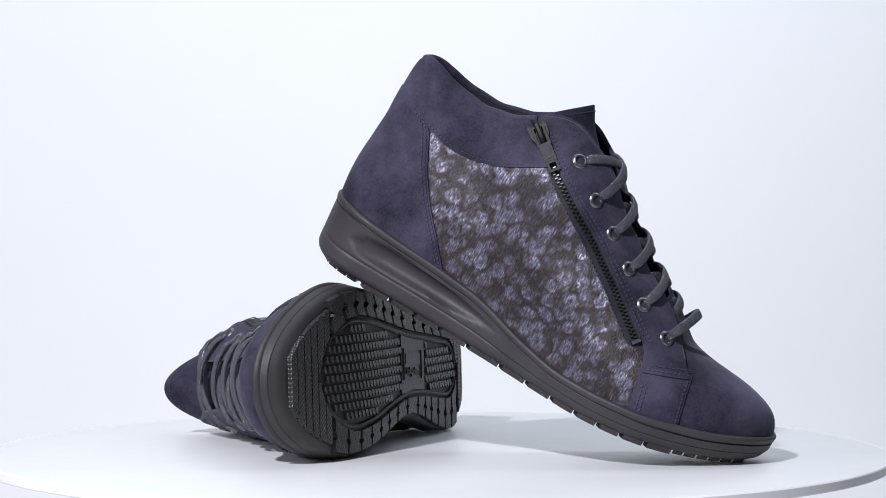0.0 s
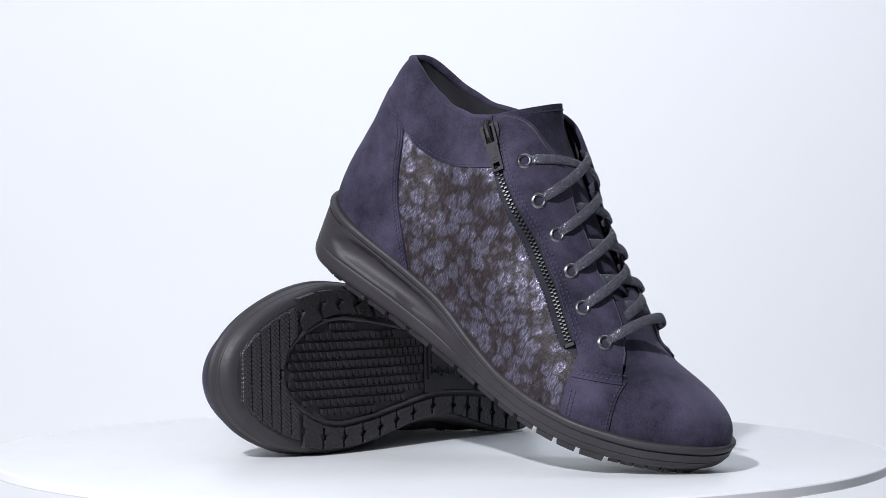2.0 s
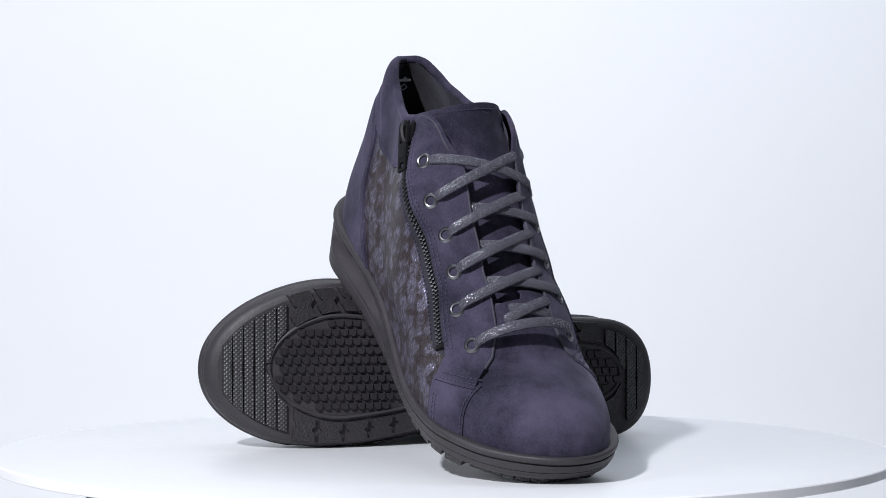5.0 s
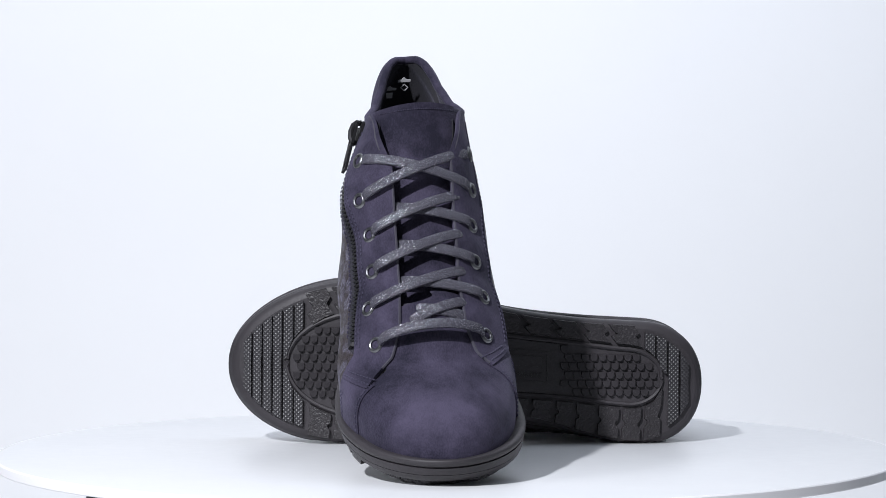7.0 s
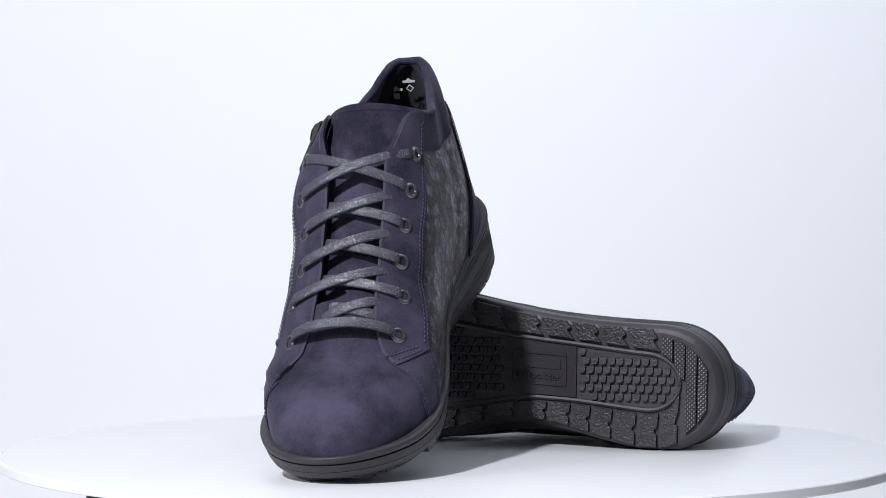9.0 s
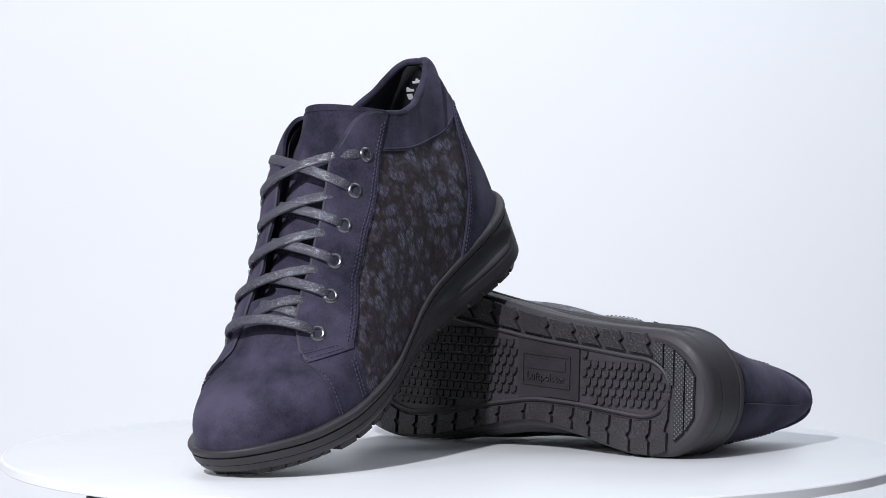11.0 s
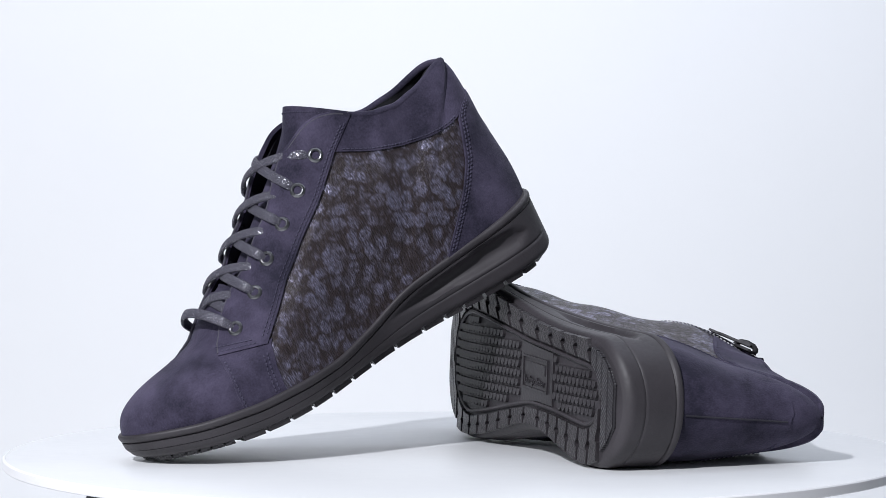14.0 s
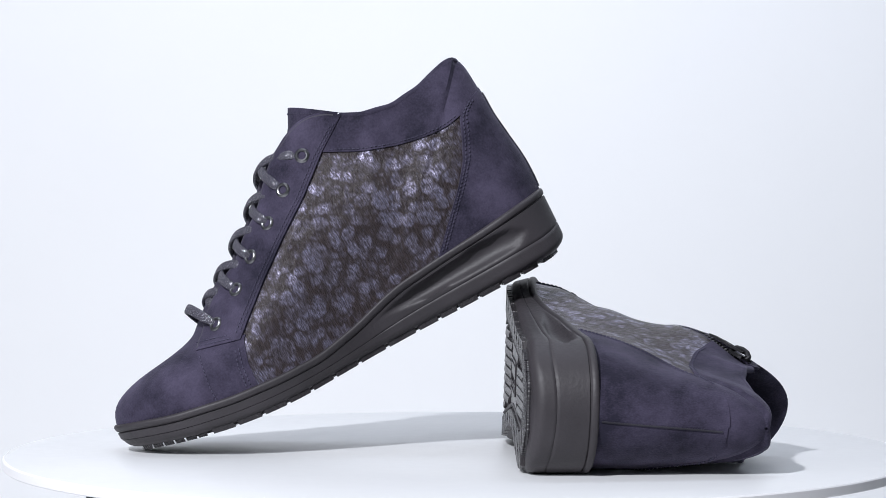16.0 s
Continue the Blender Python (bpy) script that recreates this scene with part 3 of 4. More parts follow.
def eyelets():
    for s in (1, -1):
        for x, z in EYELETS[s]:
            p, n = skin(x, z, s, 1.5)
            a, b, n = basis(n)
            vs, fs = [], []
            prof = [(2.1, -1.6), (2.05, 0.3), (2.3, 0.75), (2.9, 0.95), (3.5, 0.7), (4.0, 0.1), (3.9, -0.3)]
            N = 28
            for r, h in prof:
                vs += [p + a * (r * math.cos(2 * math.pi * i / N)) + b * (r * math.sin(2 * math.pi * i / N)) + n * h for i in range(N)]
            for k in range(len(prof) - 1):
                for i in range(N):
                    j = (i + 1) % N
                    fs.append((k * N + i, (k + 1) * N + i, (k + 1) * N + j, k * N + j))
            spec("eyelet", vs, fs, GUNMETAL, label="gunmetal eyelet ring")


def band(points, normals, width, thick, n=10):
    """A flat woven band along points, its face towards the normals."""
    vs, fs = [], []
    m = len(points)
    for i, p in enumerate(points):
        t = points[min(i + 1, m - 1)] - points[max(i - 1, 0)]
        t /= np.linalg.norm(t) + 1e-9
        nn = normals[i] - t * np.dot(normals[i], t)
        nn /= np.linalg.norm(nn) + 1e-9
        w = np.cross(t, nn)
        k = width[i] if hasattr(width, "__len__") else width
        for j in range(n):
            a = 2 * math.pi * j / n
            c, s_ = math.cos(a), math.sin(a)
            vs.append(p + w * (k / 2 * math.copysign(abs(c) ** 0.6, c)) + nn * (thick / 2 * math.copysign(abs(s_) ** 0.8, s_)))
    for i in range(m - 1):
        for j in range(n):
            q = (j + 1) % n
            fs.append((i * n + j, i * n + q, (i + 1) * n + q, (i + 1) * n + j))
    fs.append(tuple(range(n))[::-1])
    fs.append(tuple(range((m - 1) * n, m * n)))
    return vs, fs


def ridge_normal(u):
    q = ridge_at(min(u + 0.03, 1)) - ridge_at(max(u - 0.03, 0))
    q /= np.linalg.norm(q)
    n = np.array([q[1], 0, -q[0]])
    return n if n[2] > 0 else -n


def lace(start, end, lift, sink0, sink1, sag=0.0):
    """A lace from start to end (points with normals), carried over the middle; sink: how far each end dips under."""
    (p, n0), (q, n1) = start, end
    mid_n = np.array([0.6, 0.0, 0.8])
    pts, ns, ws = [], [], []
    M = 34
    for i in range(M + 1):
        u = i / M
        base = p * (1 - u) + q * u
        arch = 1 - abs(2 * u - 1) ** 2.3
        nn = n0 * max(0, 1 - 2.2 * u) + mid_n * (0.15 + 1 - abs(2 * u - 1)) + n1 * max(0, 2.2 * u - 1.2)
        nn /= np.linalg.norm(nn)
        low0 = max(0, 1 - u / 0.1) ** 1.5
        low1 = max(0, 1 - (1 - u) / 0.1) ** 1.5
        pts.append(base + mid_n * lift * arch + n0 * (2.6 - sink0 * low0) * (1 - u) ** 0.8 + n1 * (2.6 - sink1 * low1) * u ** 0.8 + np.array([0.8, 0, -0.6]) * sag * arch)
        ns.append(nn)
        ws.append(5.3 - 1.9 * low0 * (sink0 > 2.6) - 1.9 * low1 * (sink1 > 2.6))
    return band(pts, ns, ws, 2.3)


def laces():
    E = {s: [skin(x, z, s, 1.5) for x, z in EYELETS[s]] for s in (1, -1)}

    def edge(s, k, f):
        """Just under the facing's inner edge, between eyelets k and k + 1."""
        (x0, z0), (x1, z1) = EYELETS[s][k], EYELETS[s][k + 1]
        x = x0 + (x1 - x0) * f
        u = np.interp(-x, [-p[0] for p in RIDGE], np.linspace(0, 1, len(RIDGE)))
        p, n = tongue_point(u, s * 0.86)
        return p + n / np.linalg.norm(n) * 1.2, n / np.linalg.norm(n)

    rows = [lace(E[-1][0], E[1][1], 12.2, 5.5, 5.5, 1.0), lace(E[1][0], E[-1][1], 14.6, 5.5, 5.5, 1.5)]
    for i in (2, 3, 4):
        rows.append(lace(edge(-1, i - 1, 0.6), E[1][i], 7.2, 2.6, 5.5, 0.5))
        rows.append(lace(edge(1, i - 1, 0.5), E[-1][i], 9.3, 2.6, 5.5, 0.5))
    rows.append(lace(edge(-1, 4, 0.35), edge(1, 4, 0.8), 6.5, 2.0, 2.0))
    rows.append(lace(edge(1, 4, 0.35), edge(-1, 4, 0.8), 8.0, 2.0, 2.0))
    rows.append(lace(E[-1][5], E[1][5], 13.2, 5.5, 5.5, -2.5))
    for v, f in rows:
        spec("lace", v, f, LACE, label="flat dark navy glitter lace")


# ------------------------------------------------------------------ zip on the inner side
def zipper():
    zs = np.linspace(48.5, 111, 104)
    for i, z in enumerate(zs):
        x = float(zip_x(z))
        p, n = skin(x, z, -1, 0.4)
        q, _ = skin(float(zip_x(z + 0.5)), z + 0.5, -1, 0.4)
        d = (q - p) / np.linalg.norm(q - p)
        c = np.cross(n, d)
        o = 0.7 if i % 2 else -0.7
        v, f = bar(p + c * o, d, c, n, 0.85, 1.9, 0.8)
        spec("zip_tooth", v, f, ZIP_METAL, "zip_tape", smooth=0)
    # slider body and pull
    z = 112.5
    x = float(zip_x(z))
    p, _ = skin(x, z, -1, 2.6)
    q, _ = skin(float(zip_x(z - 17)), z - 17, -1, 0.0)
    d = (q - p) / np.linalg.norm(q - p)
    _, n = skin(float(zip_x(z - 14)), z - 14, -1, 0)
    n = n - d * np.dot(n, d)
    n /= np.linalg.norm(n)
    c = np.cross(n, d)

    def plate(outline, h0, h1):
        vs = [p + d * a + c * b + n * h for h in (h0, h1) for a, b in outline]
        k = len(outline)
        return vs, [tuple(range(k))[::-1], tuple(range(k, 2 * k))] + [(i, (i + 1) % k, k + (i + 1) % k, k + i) for i in range(k)]

    body = [(-4.5, -4.2), (-3, -5), (2, -4.8), (6.5, -2.9), (7.5, 0), (6.5, 2.9), (2, 4.8), (-3, 5), (-4.5, 4.2), (-1.5, 0)]
    spec("zip_slider", *plate(body, -0.6, 0.9), ZIP_PAINT, label="black enamelled zip slider", smooth=25)
    spec("slider_bridge", *sweep_tube([p + d * a + n * h for a, h in ((-5.2, 0.6), (-4.6, 2.4), (-2.5, 3.9), (1, 4.3), (4.5, 3.6), (6.6, 2.0), (7, 0.6))], 1.6, 8), ZIP_PAINT, "zip_slider", smooth=25)

    def hoop(a0, a1, w, t, h):
        """A flat oblong ring."""
        out = [(a0, -w), (a1, -w), (a1, w), (a0, w)]
        inn = [(a0 + t, -w + t), (a1 - t, -w + t), (a1 - t, w - t), (a0 + t, w - t)]
        vs = [p + d * a + c * b + n * (h + k - a * 0.012) for k in (0, 1.3) for a, b in out + inn]
        fs = []
        for i in range(4):
            j = (i + 1) % 4
            fs += [(i, 4 + i, 4 + j, j), (8 + i, 8 + j, 12 + j, 12 + i), (i, j, 8 + j, 8 + i), (4 + i, 12 + i, 12 + j, 4 + j)]
        return vs, fs
    spec("zip_pull", *plate([(8.6, -2.9), (9.2, -3.1), (17.0, -3.1), (17.6, -2.9), (17.6, 2.9), (17.0, 3.1), (9.2, 3.1), (8.6, 2.9)], 2.25, 3.5), ZIP_PAINT, label="black metal zip pull", smooth=25)
    spec("pull_loop", *hoop(-2.5, 8.8, 3.5, 1.25, 2.3), ZIP_PAINT, "zip_pull", smooth=25)
    spec("pull_window", *hoop(17.5, 23.4, 3.0, 1.3, 2.3), ZIP_PAINT, "zip_pull", smooth=25)
    spec("pull_badge", *plate([(10.2, -1.9), (16.2, -1.9), (16.2, 1.9), (10.2, 1.9)], 3.48, 3.7), ZIP_PAINT, "zip_pull", smooth=25)
    p2, n2 = skin(float(zip_x(47.2)), 47.2, -1, 0.4)
    v, f = bar(p2, d, c, n2, 2.6, 6.5, 1.4)
    spec("zip_stop", v, f, ZIP_PAINT, "zip_tape", smooth=0)


# ------------------------------------------------------------------ sole
def soft_step(k):
    k = np.clip(k, 0, 1)
    return k * k * (3 - 2 * k)


def sole_loop(h, off, n=170):
    """A closed loop round the sole at height share h, off mm outwards: x and y."""
    x0 = np.interp(h, [0, 0.3, 1], [-3.0, -3.6, -5.0]) - off
    x1 = np.interp(h, [0, 0.4, 1], [251.5, 253.8, 253.8]) + off
    a = np.linspace(0, 2 * math.pi, n, endpoint=False)
    ca = np.cos(a)
    x = (x0 + x1) / 2 - (x1 - x0) / 2 * np.sign(ca) * np.abs(ca) ** 0.86
    er = end_round(x, x0, x1)
    o = (sole_out(x) * (1 - h) + welt_out(x) * h - centre(x) + off) * er
    i = (centre(x) - sole_in(x) * (1 - h) - welt_in(x) * h + off) * er
    y = centre(x) + np.where(np.sin(a) >= 0, o, -i)
    return x, y


def sole():
    levels = [(0.0, -3.6, 0), (0.5, -2.0, 0), (1.3, -0.8, 0), (2.4, -0.2, 0), (3.5, 0.0, 0)]
    levels += [(m, -0.4 if abs(m - 0.28) < 0.005 else 0.0, 1) for m in (0.05, 0.1, 0.15, 0.2, 0.25, 0.28, 0.31, 0.36, 0.42, 0.48, 0.54, 0.6, 0.66, 0.72, 0.78, 0.84, 0.9, 0.95, 1.0)]
    top = [(-5.0, -0.3, 2), (-4.6, -0.8, 2), (-4.2, -0.8, 2), (-3.8, 0.0, 2), (-3.3, 0.25, 2), (-2.5, 0.4, 2), (-1.6, 0.4, 2), (-0.8, 0.1, 2), (-0.2, -0.6, 2), (0.0, -2.0, 2), (-0.4, -4.5, 2)]
    n = 170

    def ring(value, off, mode):
        x, y = sole_loop(0.5, 0)
        zb, zt = bottom(x) + 2.1, welt_top(x)
        H = zt - zb
        z = zb + value if mode == 0 else zb + 3.5 + (H - 8.3) * value if mode == 1 else zt + value
        h = float(np.mean((z - zb) / H))
        h = min(max(h, 0), 1)
        x, y = sole_loop(h, off)
        zb, zt = bottom(x) + 2.1, welt_top(x)
        H = zt - zb
        z = zb + value if mode == 0 else zb + 3.5 + (H - 8.3) * value if mode == 1 else zt + value
        if mode == 1:
            # hollow in the flank between heel and arch
            zc = np.interp(x, [15, 40, 105], [18.5, 18.8, 16.5])
            hh = np.interp(x, [17, 26, 45, 80, 106], [0.1, 5.6, 5.8, 4.4, 0.3])
            k = np.clip(1 - ((z - zc) / hh) ** 2, 0, 1) ** 0.6
            dip = 4.4 * k * soft_step((x - 8) / 32) * np.clip((106 - x) / 30, 0, 1)
            y = y - np.sign(y - centre(x)) * dip
        return np.stack([x, y, z], 1)

    def shell(rings, cap_first, cap_last):
        vs, fs = [], []
        for r in rings:
            vs += [tuple(p) for p in r]
        for k in range(len(rings) - 1):
            for i in range(n):
                j = (i + 1) % n
                fs.append((k * n + i, (k + 1) * n + i, (k + 1) * n + j, k * n + j))
        for which, flip in ((0, cap_first), (len(rings) - 1, cap_last)):
            if flip is None:
                continue
            b = which * n
            for i in range(n // 2):
                a, c = b + i, b + (i + 1) % n
                d, e = b + (n - i) % n, b + (n - i - 1) % n
                q = [v for k2, v in enumerate((a, c, e, d)) if v not in (a, c, e, d)[:k2]]
                if len(q) >= 3:
                    fs.append(tuple(q) if flip else tuple(q)[::-1])
        return vs, fs

    rings = [ring(*l) for l in levels]
    spec("midsole", *shell(rings, False, True), RUBBER, label="grey-black rubber wedge sole with hollowed flanks", smooth=50)
    rings = [ring(*l) for l in top]
    spec("welt", *shell(rings, False, True), RUBBER, label="rounded grey-black rubber welt", smooth=60)


field_out = soft_line([(0, 17.5), (40, 16.5), (75, 12.5), (105, 11), (130, 15), (160, 20.5), (190, 24), (222, 24)], 8)
field_in = soft_line([(0, -11.5), (40, -13), (75, -17), (105, -20), (130, -24), (160, -29), (190, -32), (222, -32)], 8)
FIELD = (19.5, 222.0)


def panel(x, side):
    """Edge of the long hollow that holds the cleats, with a round end at heel and toe."""
    x = np.asarray(x, float)
    k = np.clip((x - FIELD[0]) / 18, 0, 1)
    j = np.clip((FIELD[1] - x) / 44, 0, 1)
    er = np.sqrt(1 - (1 - k) ** 2) * np.sqrt(1 - (1 - j) ** 2)
    mid = (field_out(x) + field_in(x)) / 2
    return mid + ((field_out(x) if side > 0 else field_in(x)) - mid) * er


def field_mid(x):
    return float(field_out(x) + field_in(x)) / 2


def panel_out(x):
    return panel(x, 1)


def panel_in(x):
    return panel(x, -1)


def foot_edge(x, side, inset):
    er = float(end_round(x, 1.5, 251))
    c = float(centre(x))
    return c + ((float(sole_out(x)) - c) * er - inset) if side > 0 else c - ((c - float(sole_in(x))) * er - inset)


def slab(poly, top_z, deep, inset=0.5):
    """A low block under the sole: a polygon in x, y that hangs down from the sole's underside."""
    cx, cy = sum(p[0] for p in poly) / len(poly), sum(p[1] for p in poly) / len(poly)
    up, low = [], []
    for x, y in poly:
        z = float(bottom(x))
        dx, dy = cx - x, cy - y
        L = math.hypot(dx, dy) + 1e-6
        up.append((x, y, z + top_z))
        low.append((x + dx / L * inset, y + dy / L * inset, z + deep))
    k = len(poly)
    area = sum(poly[i][0] * poly[(i + 1) % k][1] - poly[(i + 1) % k][0] * poly[i][1] for i in range(k))
    fs = [tuple(range(k, 2 * k))[::-1], tuple(range(k))] + [((i + 1) % k, i, k + i, k + (i + 1) % k) for i in range(k)]
    if area < 0:
        fs = [f[::-1] for f in fs]
    return up + low, fs


LUGS = {1: [19, 30, 42, 55, 67, 78, 91, 109, 126, 141, 155, 169, 183, 197.5, 211],
        -1: [31, 48, 63, 78, 95, 115, 131, 146, 160, 173, 185.5, 198, 212]}


def tread():
    for s in (1, -1):
        inner = panel_out if s > 0 else panel_in
        c = LUGS[s]
        for k in range(len(c) - 1):
            g = 0.85 if s > 0 else 1.25
            a, b = c[k] + g, c[k + 1] - g
            slant = 4.5 if s < 0 else 1.0
            kink = 1.3 if s < 0 else 0.0

            def pt(x, v):
                lo, hi = float(inner(x)) + 2.3 * s, foot_edge(x, s, 1.6)
                return (x + slant * (v - 0.5), lo + (hi - lo) * v)
            big = 1.5
            poly = [pt(a, 0), pt(a + kink, 0.36), pt(a + big, 0.46), pt(a + big - kink, 0.54), pt(a - kink, 0.64), pt(a, 1), pt((a + b) / 2, 1),
                    pt(b, 1), pt(b - kink, 0.64), pt(b - big - kink, 0.54), pt(b - big, 0.46), pt(b + kink, 0.36), pt(b, 0), pt((a + b) / 2, 0)]
            v, f = slab(poly, 3.6, 0.0, 0.4)
            spec("tread_block", v, f, TREAD, smooth=0)

    def strips(edges, heel):
        for a, b in zip(edges, edges[1:]):
            a, b = a + 0.4, b - 0.4
            m = (a + b) / 2
            xs = np.linspace(a, b, 5)
            hole = FIELD[0] - 2.5 < m < FIELD[1] + 2.5
            for s in ((1, -1) if hole else (0,)):
                if s:
                    if (heel and b > LUGS[s][0]) or (not heel and a < LUGS[s][-1]):
                        continue
                    inner = panel_out if s > 0 else panel_in
                    poly = [(x, foot_edge(x, s, 5.0)) for x in xs] + [(x, float(inner(min(max(x, FIELD[0]), FIELD[1]))) + 2.3 * s) for x in xs[::-1]]
                    if abs(poly[0][1] - poly[-1][1]) < 2:
                        continue
                else:
                    ys = np.linspace(0, 1, 7)
                    poly = [(a, foot_edge(a, -1, 5.0) * (1 - k) + foot_edge(a, 1, 5.0) * k) for k in ys] + [(b, foot_edge(b, -1, 5.0) * (1 - k) + foot_edge(b, 1, 5.0) * k) for k in ys[::-1]]
                v, f = slab(poly, 3.6, 0.0, 0.3)
                spec("tread_strip", v, f, DIMPLE, smooth=0)

    strips([213, 218.5, 224.5, 230, 235.5, 241, 246], False)
    strips([4.5, 10, 16.5, 23, 29.5], True)

    # scale-like cleats in rows along the foot
    shape = [(-2.15, -1.9), (2.15, -1.9), (2.15, 0.2), (1.6, 1.5), (0.7, 2.05), (-0.7, 2.05), (-1.6, 1.5), (-2.15, 0.2)]
    n = len(shape)
    rows = []
    for x0, x1, rib in ((22, 73, 4.7), (118, 219, 4.9)):
        y, odd = -32.0, False
        while y < 27:
            x = x0 + (2.3 if odd else 0)
            odd = not odd
            while x < x1:
                lo, hi = float(panel_in(x)) + 3.0, float(panel_out(x)) - 3.0
                if lo < y < hi and float(panel_in(x + 2)) + 2 < y < float(panel_out(x + 2)) - 2:
                    z = float(bottom(x))
                    vs = [(x + a, y + b, z + 3.6) for a, b in shape] + [(x + a * 0.88, y + b * 0.88, z + 0.75 - 0.12 * (b + 1.9)) for a, b in shape]
                    rows.append((vs, [tuple(range(n)), tuple(range(n, 2 * n))[::-1]] + [((k + 1) % n, k, n + k, n + (k + 1) % n) for k in range(n)]))
                x += 4.6
            y += rib
    spec("cleat_field", *gather(rows), MOULDED, label="rows of small moulded cleats", smooth=0, kind="stuff")
    # raised lip all round the hollow
    w = np.linspace(0, math.pi, 120)
    xs = (FIELD[0] + FIELD[1]) / 2 - (FIELD[1] - FIELD[0]) / 2 * np.cos(w)
    loop = [(x, float(panel_out(x)) + 0.2, float(bottom(x)) + 1.5) for x in xs] + [(x, float(panel_in(x)) - 0.2, float(bottom(x)) + 1.5) for x in xs[::-1]]
    spec("tread_lip", *sweep_tube(loop + loop[:1], 1.15, 6), RUBBER)
    # plate with a frame, one plain moulded mark and a line of moulded writing
    poly = [(75.5, float(panel_in(75)) + 1.2), (95, float(panel_in(95)) + 1.2), (115, float(panel_in(115)) + 1.2), (115, float(panel_out(115)) - 1.2), (95, float(panel_out(95)) - 1.2), (75.5, float(panel_out(75)) - 1.2)]
    v, f = slab(poly, 3.6, 0.9, 0.2)
    spec("name_plate", v, f, MOULDED, label="smooth plate with a raised frame and moulded writing", smooth=0)
    frame_bars = []
    for x0, x1, y0, y1 in ((81, 112, -8.8, -7.8), (81, 112, 7.4, 8.4), (81, 82, -8.8, 8.4), (111, 112, -8.8, 8.4)):
        frame_bars.append(slab([(x, y + field_mid(x)) for x, y in ((x0, y0), (x1, y0), (x1, y1), (x0, y1))], 1.4, 0.15, 0.1))
    spec("plate_frame", *gather(frame_bars), MOULDED, "name_plate", smooth=0)
    v, f = slab([(x, y + field_mid(x)) for x, y in ((84, -5.8), (109, -5.8), (109, -0.2), (84, -0.2))], 1.4, 0.35, 0.3)
    spec("moulded_bar", v, f, MOULDED, "name_plate", smooth=0)
    spec("lettering", *moulded_word("Luftpolster", 96.5, 5.6, 24.5, 0.1), MOULDED, "name_plate", "raised moulded writing", smooth=0)


def moulded_word(text, x, y, length, deep):
    """Raised letters on the underside, reading from toe to heel, on the shoe that shows its sole."""
    cu = bpy.data.curves.new("writing", "FONT")
    cu.body, cu.extrude, cu.align_x, cu.resolution_u = text, 0.06, "CENTER", 3
    ob = new("writing", cu)
    bpy.context.view_layer.update()
    me = bpy.data.meshes.new_from_object(ob.evaluated_get(bpy.context.evaluated_depsgraph_get()))
    P = np.array([v.co[:] for v in me.vertices])
    k = length / np.ptp(P[:, 0])
    z0 = float(bottom(x))
    tall = np.where(P[:, 2] > 0, deep, 1.4)
    vs = [(x - p[0] * k, y - p[1] * k + field_mid(x - p[0] * k), z0 + t) for p, t in zip(P, tall)]
    fs = [tuple(q.vertices) for q in me.polygons]
    bpy.data.objects.remove(ob)
    bpy.data.curves.remove(cu)
    bpy.data.meshes.remove(me)
    return vs, fs


upper()
rim_tube()
sole()
tongue()
eyelets()
laces()
zipper()
stitching()
back_seam()
facing_edges()
prints()
tread()


def rest(m, v):
    w = m @ Vector(v)
    if w.z < 0.001:
        w.z = 0.001 * math.exp((w.z - 0.001) / 0.003)
        return tuple(m.inverted() @ w)
    return v


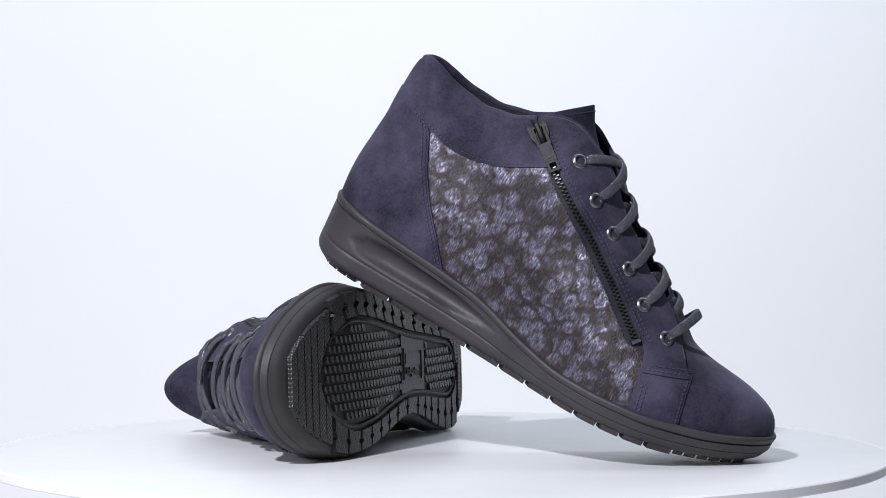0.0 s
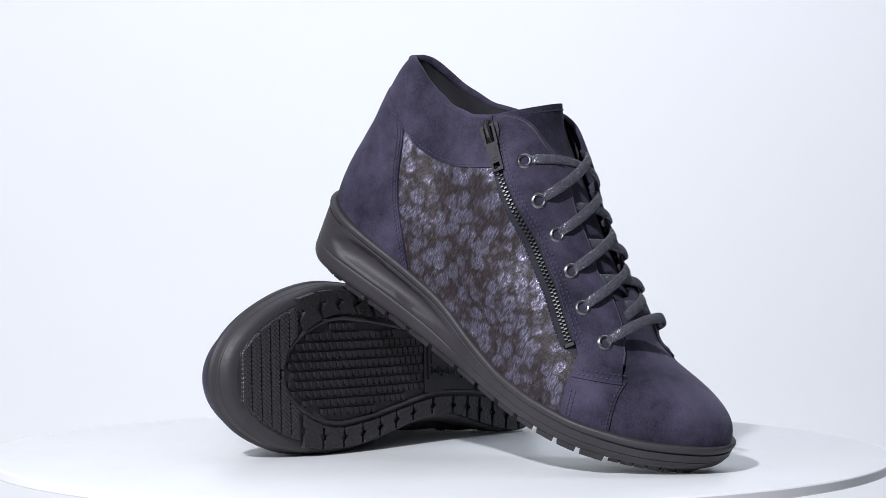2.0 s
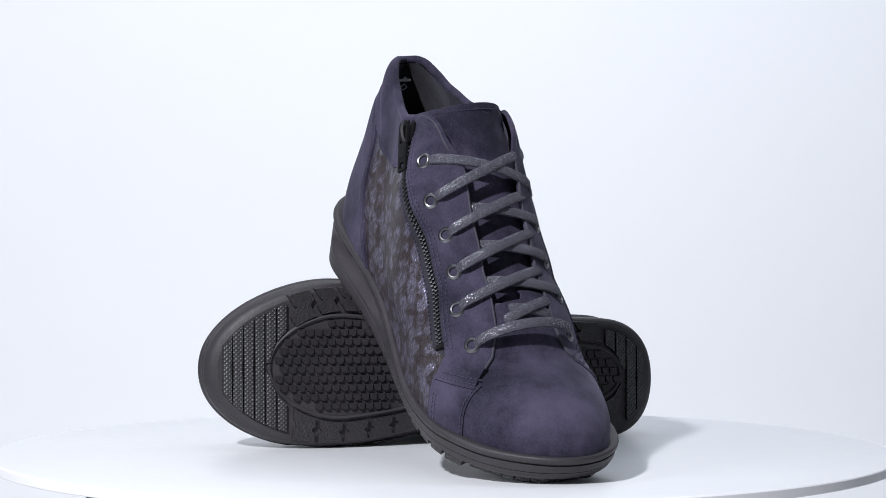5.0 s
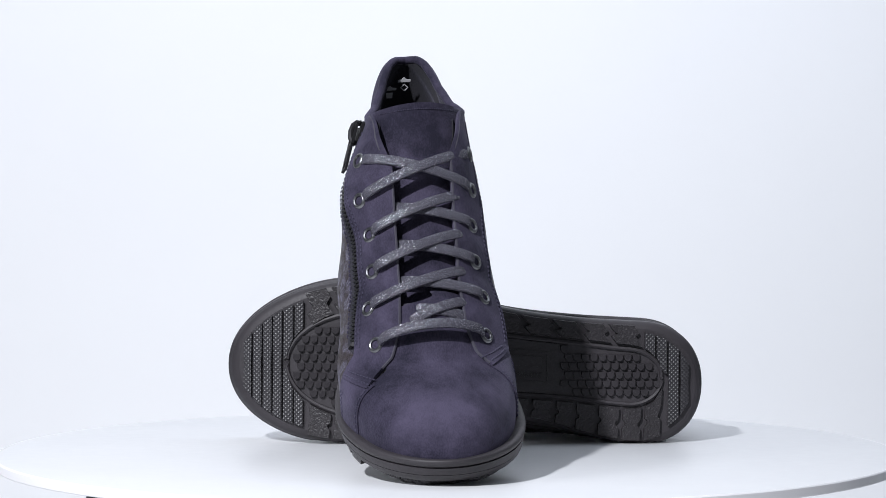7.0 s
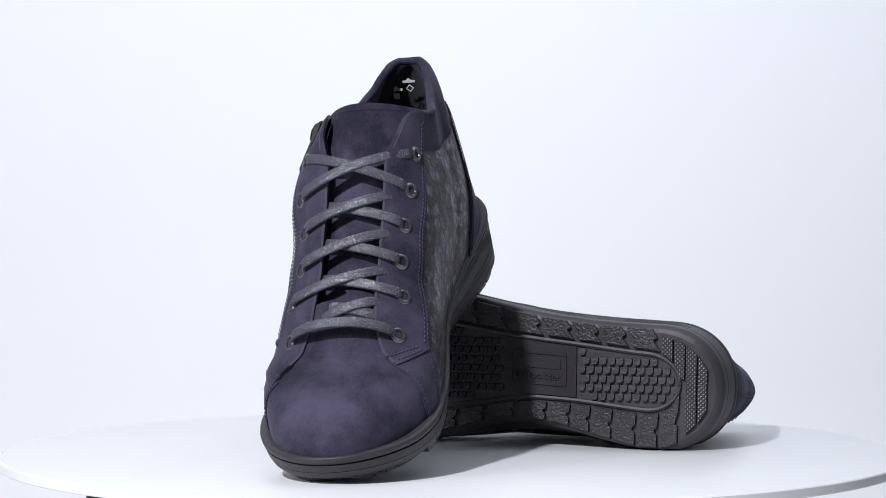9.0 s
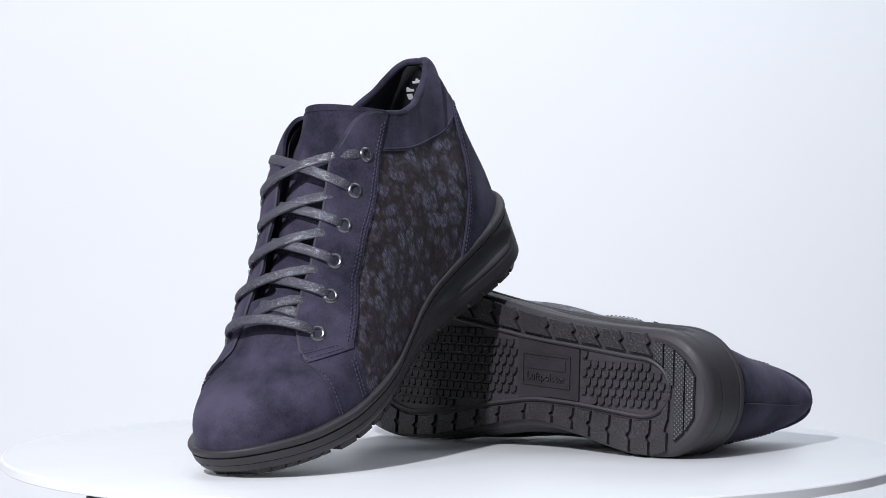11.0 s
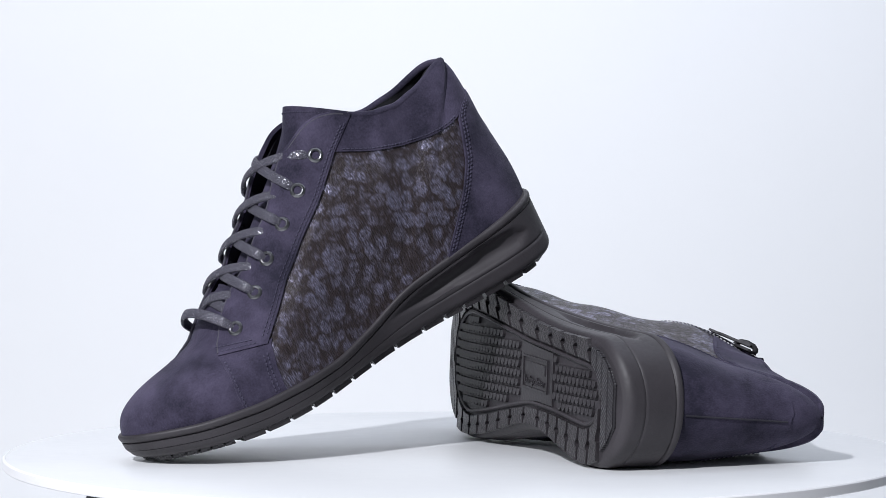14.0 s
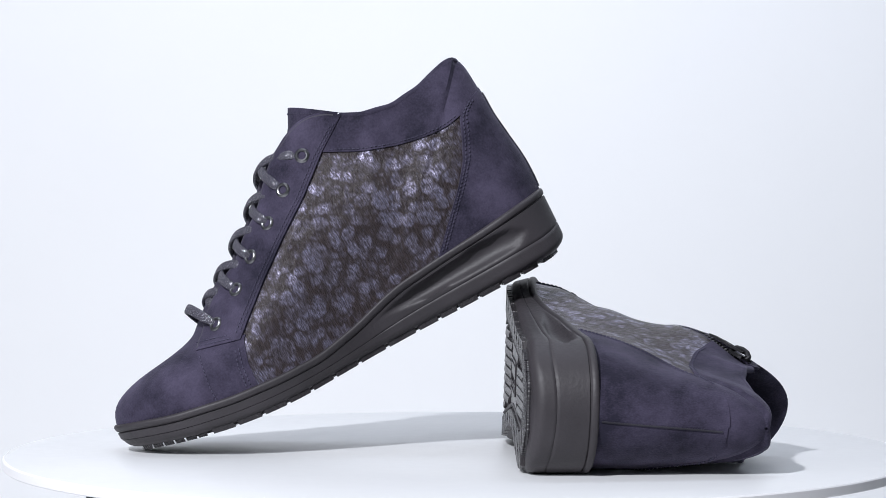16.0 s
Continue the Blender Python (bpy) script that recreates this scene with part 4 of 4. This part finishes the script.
def build_shoe(m, mirrored, label):
    root = new("ankle_shoe")
    root.matrix_world = m
    tagged(root, label, "shoe", "pair of ankle shoes")
    made = {}
    for name, verts, faces, mat, parent, text, smooth, kind in SPECS:
        s = -1 if mirrored else 1
        slack = 13.0 if mirrored and "tongue" in (name, parent) else 0.0
        vs = [((v[0] + slack * (max(v[2] - 104, 0) / 33) ** 1.6) / 1000, s * v[1] / 1000, (v[2] + slack * 0.6 * (max(v[2] - 104, 0) / 33) ** 1.3) / 1000) for v in verts]
        if mirrored:
            # the soft upper sags towards the disc and gives where it rests on it
            rise = np.maximum(np.array([v[2] - float(welt_top(v[0])) + 2 for v in verts]), 0)
            vs = [(v[0], v[1] - 0.00006 * d - 0.12 * max(v[1], 0) * min(d / 45, 1), v[2]) for v, d in zip(vs, rise)]
            vs = [rest(m, v) for v in vs]
        fs = [tuple(f)[::-1] if mirrored else tuple(f) for f in faces]
        me = mesh_of(name, vs, fs, smooth > 0)
        me.materials.append(mat)
        if smooth:
            me.set_sharp_from_angle(angle=radians(smooth))
        ob = new(name, me)
        ob.parent = made[parent] if parent else root
        tagged(ob, text, kind=kind)
        made[name] = ob
    return root


def axes(origin, x, y, z):
    m = Matrix.Identity(4)
    for c, v in enumerate((x, y, z, origin)):
        for r in range(3):
            m[r][c] = v[r]
    return m


def leaning(pitch, yaw, roll, origin):
    """Heel raised by pitch, toe towards yaw, outer side raised by roll."""
    h, up = Vector((math.cos(radians(yaw)), math.sin(radians(yaw)), 0)), Vector((0, 0, 1))
    p, r = radians(pitch), radians(roll)
    x = h * math.cos(p) - up * math.sin(p)
    z = up * math.cos(p) + h * math.sin(p)
    y = z.cross(x)
    return axes(origin, x, y * math.cos(r) + z * math.sin(r), z * math.cos(r) - y * math.sin(r))


LIE_YAW, LIE_ROLL = -1.4, 5.0
STAND = leaning(29, -86, 4, (-0.0236, 0.0631, 0.1064))
_z = Vector((0.0075, 0.9915, -0.118)).normalized()
_x = Vector((-0.9998, 0.0092, 0.0125)).normalized()
_y = _z.cross(_x)
EDGE = Matrix.Translation((0, -0.037, 0.01))
LIE = axes(Vector((0.1386, 0.0302, 0.0382)), _x, _y, _z) @ Matrix.Rotation(radians(LIE_YAW), 4, "Y") @ EDGE @ Matrix.Rotation(radians(-LIE_ROLL), 4, "X") @ EDGE.inverted()

STANDING = build_shoe(STAND, False, "navy nubuck ankle shoe leaning with its heel on the other shoe")
LYING = build_shoe(LIE, True, "navy nubuck ankle shoe lying on its outer side, sole showing")


def motions():
    for ob, m in ((DISC, Matrix.Identity(4)), (STANDING, STAND), (LYING, LIE)):
        walk(ob, [(k * 0.5, on_table(k * 0.5, m)) for k in range(33)])


motions()
